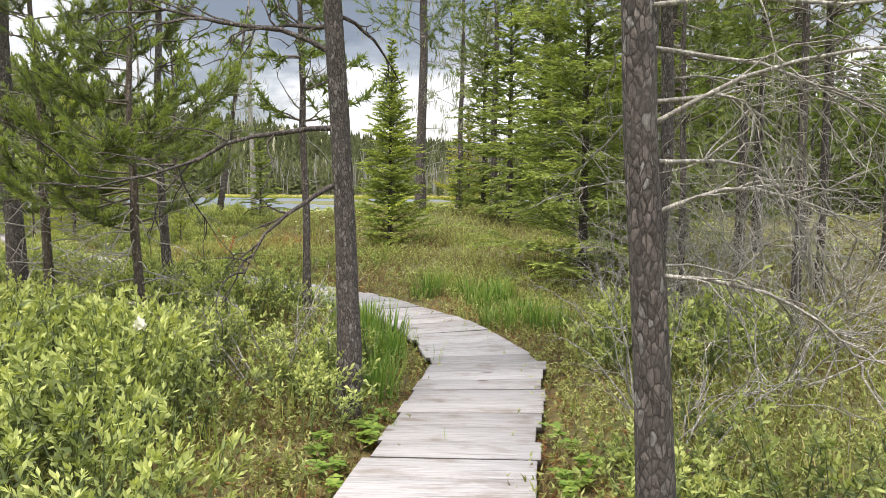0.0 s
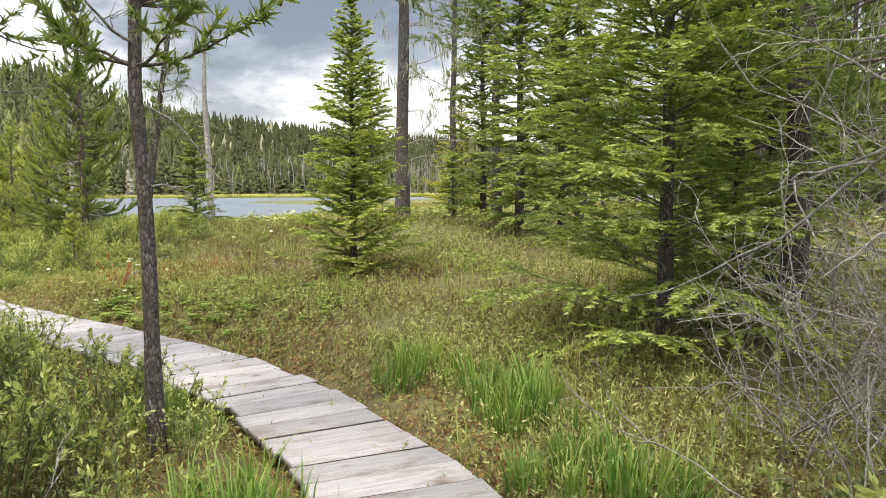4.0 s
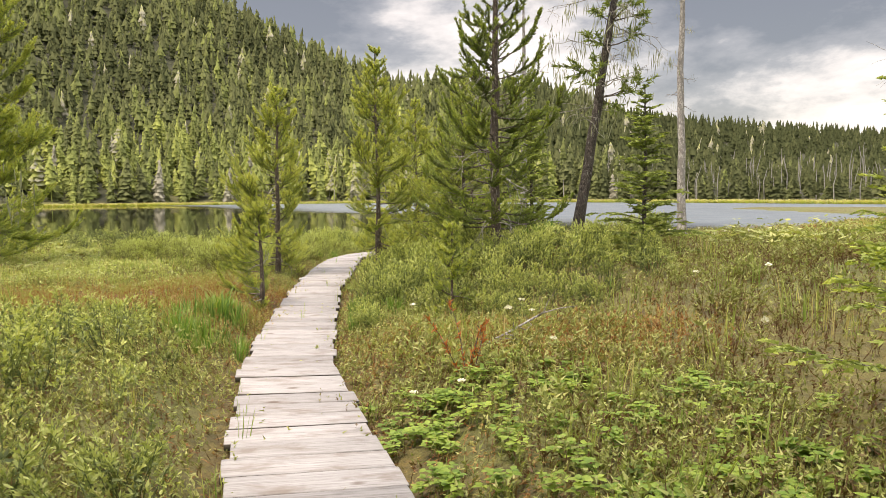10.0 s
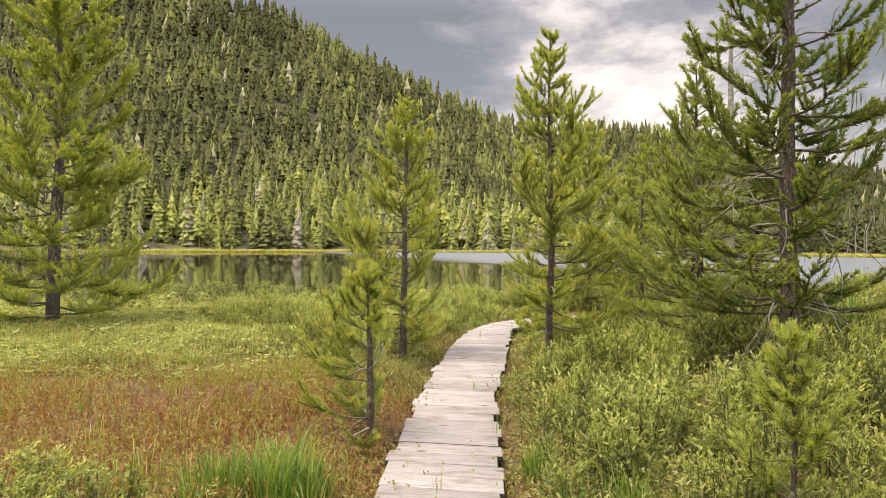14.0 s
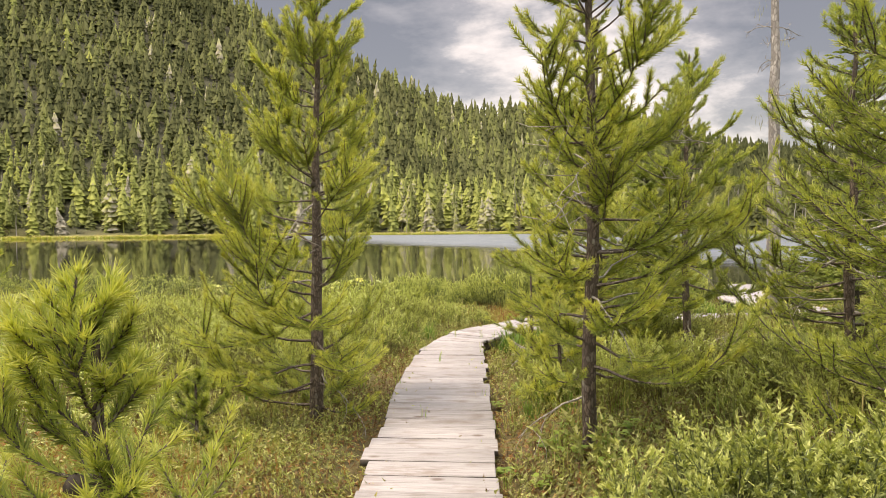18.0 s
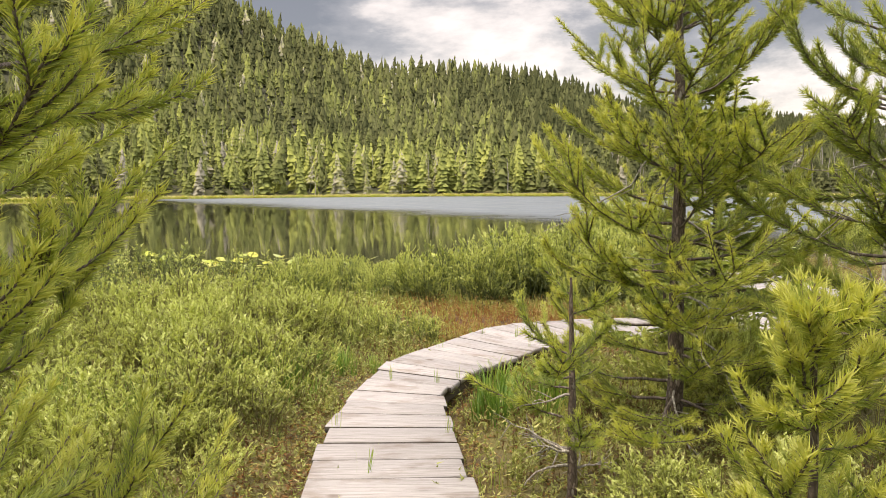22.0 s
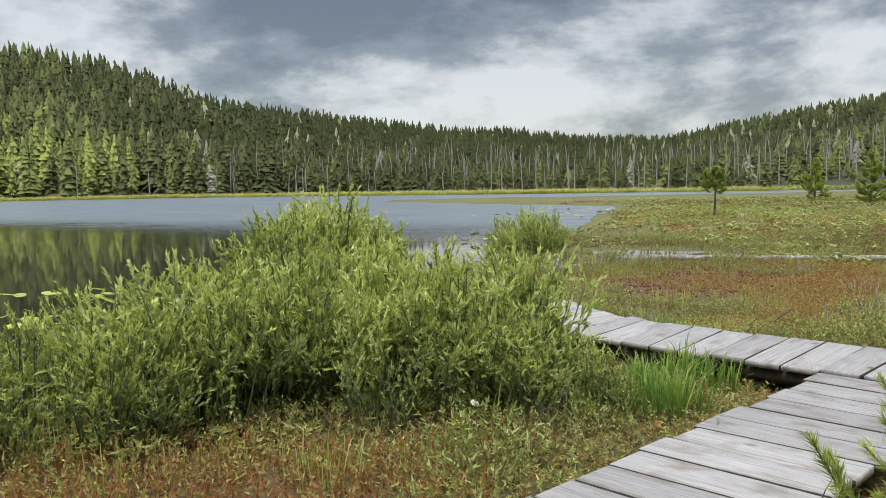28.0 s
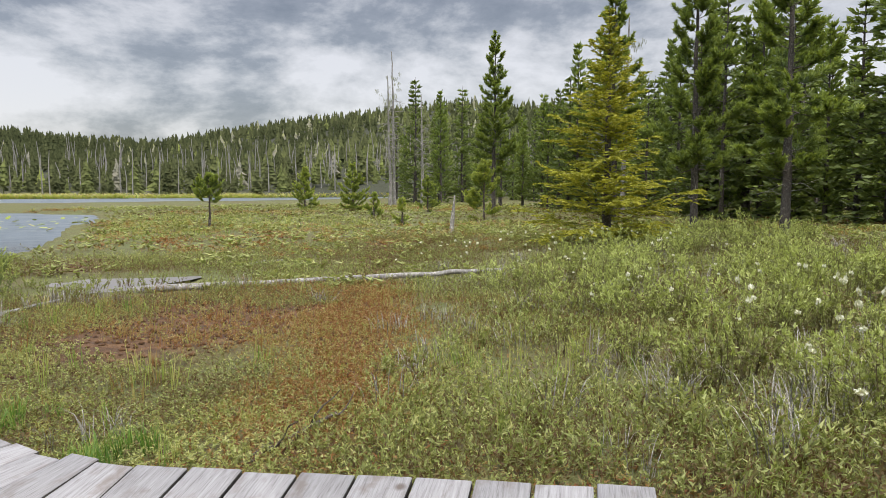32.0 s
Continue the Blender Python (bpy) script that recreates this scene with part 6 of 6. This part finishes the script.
FLOWER = [(-2.0, 3.6, 0.9, 0.75), (-12.3, 20.2, 0.8, 0.4), (-5.5, 15.0, 1.8, 0.3), (-5.0, 33.0, 2.6, 0.62), (-6.5, 31.5, 1.8, 0.58), (-2.0, 40.0, 3.5, 0.55), (-8.6, 29.4, 1.2, 0.6), (-3.6, 16.0, 2.0, 0.35), (-14.3, 29.0, 0.5, 0.5)]
fr = patch_rows(FLOWER, 2.6, 0.0)
fr = fr[rng.random(len(fr)) < np.where(fr[:, 1] < 21, 0.22, 0.7)]
fr[:, 4] = rng.uniform(0.22, 0.36, len(fr))
scatter("white_flowers", [flower_proto() for k in range(3)], fr, M_PETAL, "small white tufted bog flowers", "flowers")

# ---- water's edge and small things ----
lp = Buf()
for cx, cy, r, n in ((-21.0, 35.5, 1.8, 26), (-24.5, 33.0, 2.0, 30), (-19.6, 37.5, 1.0, 12), (-28.0, 31.0, 2.0, 26), (-14.0, 49.3, 0.7, 8), (-14.4, 44.4, 0.6, 7), (-27.5, 33.3, 1.5, 30), (-25.0, 34.4, 1.5, 24), (-21.2, 37.4, 1.2, 24), (-10.5, 64.0, 3.0, 30), (-8.0, 70.0, 2.5, 30)):
    for k in range(n):
        a, q = rng.uniform(0, 6.283), r * math.sqrt(rng.random())
        px, py = cx + q * math.cos(a) * 1.4, cy + q * math.sin(a) * 0.6
        if lake_sd(np.array([px]), np.array([py]))[0] > -0.2:
            continue
        R, tilt, th0 = rng.uniform(0.09, 0.18), rng.normal(0, 0.2, 2), rng.uniform(0, 6.28)
        th = th0 + np.linspace(0.2, 6.08, 11)
        lift = rng.uniform(0.0, 0.2)
        ring = np.stack([px + R * np.cos(th), py + R * 0.8 * np.sin(th), WATER_Z + 0.02 + lift + R * (np.cos(th) * tilt[0] + np.sin(th) * tilt[1] + abs(tilt[0]))], 1)
        lp.add(np.vstack([[(px, py, WATER_Z + 0.02 + lift + R * abs(tilt[0]))], ring]), [(0, i, i + 1) for i in range(1, 11)], rng.uniform(0.2, 0.95))
tagged(new("lily_pads", lp.mesh("lily_pads", M_LILY)), "yellow-green lily pads floating by the shore", "lily pads", kind="stuff")


def log(name, p, q, r, label, mat=None, twigs=0):
    b = Buf()
    p, q = np.array(p, float), np.array(q, float)
    s = np.linspace(0, 1, 9)[:, None]
    line = p + (q - p) * s + rng.normal(0, r * 0.12, (9, 3))
    tube(b, line, r * np.linspace(1.0, 0.7, 9), 8, 0.5, 0.06)
    ob = tagged(new(name, b.mesh(name, mat or M_SNAG, True)), label, "log")
    for k in range(twigs):
        a, w = pick_along(line, 1)
        tb = Buf()
        tube(tb, bent_line(a[0], w[0] + rng.normal(0, 0.8, 3), 0.35, 4, 0.05, 0.3), np.linspace(r * 0.5, r * 0.15, 5), 4)
        part("twig", tb.mesh("twig", mat or M_SNAG, True), ob)
    return ob


log("fallen_log", (-10.4, 42.1, -0.6), (-6.4, 41.2, -0.56), 0.07, "long pale fallen log lying across the peat")
log("fallen_log", (-6.3, 41.2, -0.56), (-3.6, 40.4, -0.5), 0.06, "long pale fallen log lying across the peat")
log("dead_branch", (-11.75, 32.85, -0.47), (-10.85, 33.35, -0.42), 0.022, "dark dead branch lying in the grass", M_BARKP, 6)
log("drift_branch", (-13.0, 40.2, -0.62), (-11.6, 41.4, -0.56), 0.03, "pale bare branch lying on the shore", M_SNAG, 5)
th = np.linspace(0, 2 * np.pi, 40, endpoint=False)
for cx, cy, rx, ry in ((-10.7, 43.3, 1.8, 0.85), (-7.0, 45.6, 0.9, 0.35)):
    rim = np.stack([cx + rx * np.cos(th) * (1 + 0.2 * np.sin(3 * th)), cy + ry * np.sin(th) * (1 + 0.2 * np.cos(4 * th)), np.full(40, 0.0)], 1)
    zz = float(np.median([ground_z(cx + (rim[:, 0] - cx) * k, cy + (rim[:, 1] - cy) * k) for k in (1, 0.75, 0.5, 0.25)])) + 0.012
    v = np.vstack([[(cx, cy, zz)], rim + (0, 0, zz)])
    tagged(new("bog_pool", mesh_of("bog_pool", v, [(0, i + 1, (i + 1) % 40 + 1) for i in range(40)], M_MUD)), "shallow wet pool shining on the peat", "pool", kind="structure")

rs = thing("red_sapling", -4.12, 14.45, gz(-4.12, 14.45), "dead rust-red sapling standing in the heath", "sapling")
rb, rn = Buf(), Buf()
for k in range(5):
    st = bent_line((0, 0, 0), (rng.normal(0, 0.3), rng.normal(0, 0.3), 1.0), rng.uniform(0.4, 0.7), 4, 0.05, 0.1)
    tube(rb, st, np.linspace(0.006, 0.002, 5), 3)
    p, w = pick_along(st, 40)
    needles(rn, p, w * 0.6 + rng.normal(0, 0.6, (40, 3)), 0.05, 0.016, rng.uniform(0, 0.35, 40))
part("stem", rb.mesh("sapling_stem", M_TWIG), rs)
part("leaves", rn.mesh("sapling_leaves", M_RUST), rs, "rust-red dead leaves", "stuff")
log("bare_branch", (-4.5, 15.3, gz(-4.5, 15.3) + 0.06), (-4.1, 15.6, gz(-4.1, 15.6) + 0.3), 0.012, "pale bare forked branch lying in the heath", M_SNAG, 6)

# ---- planks ----
lay_planks(deck_a, DECK_L, DECK_R, 0.285, 0.0)
lay_planks(deck_b, CROSS_N, CROSS_F, 0.285, 0.012)
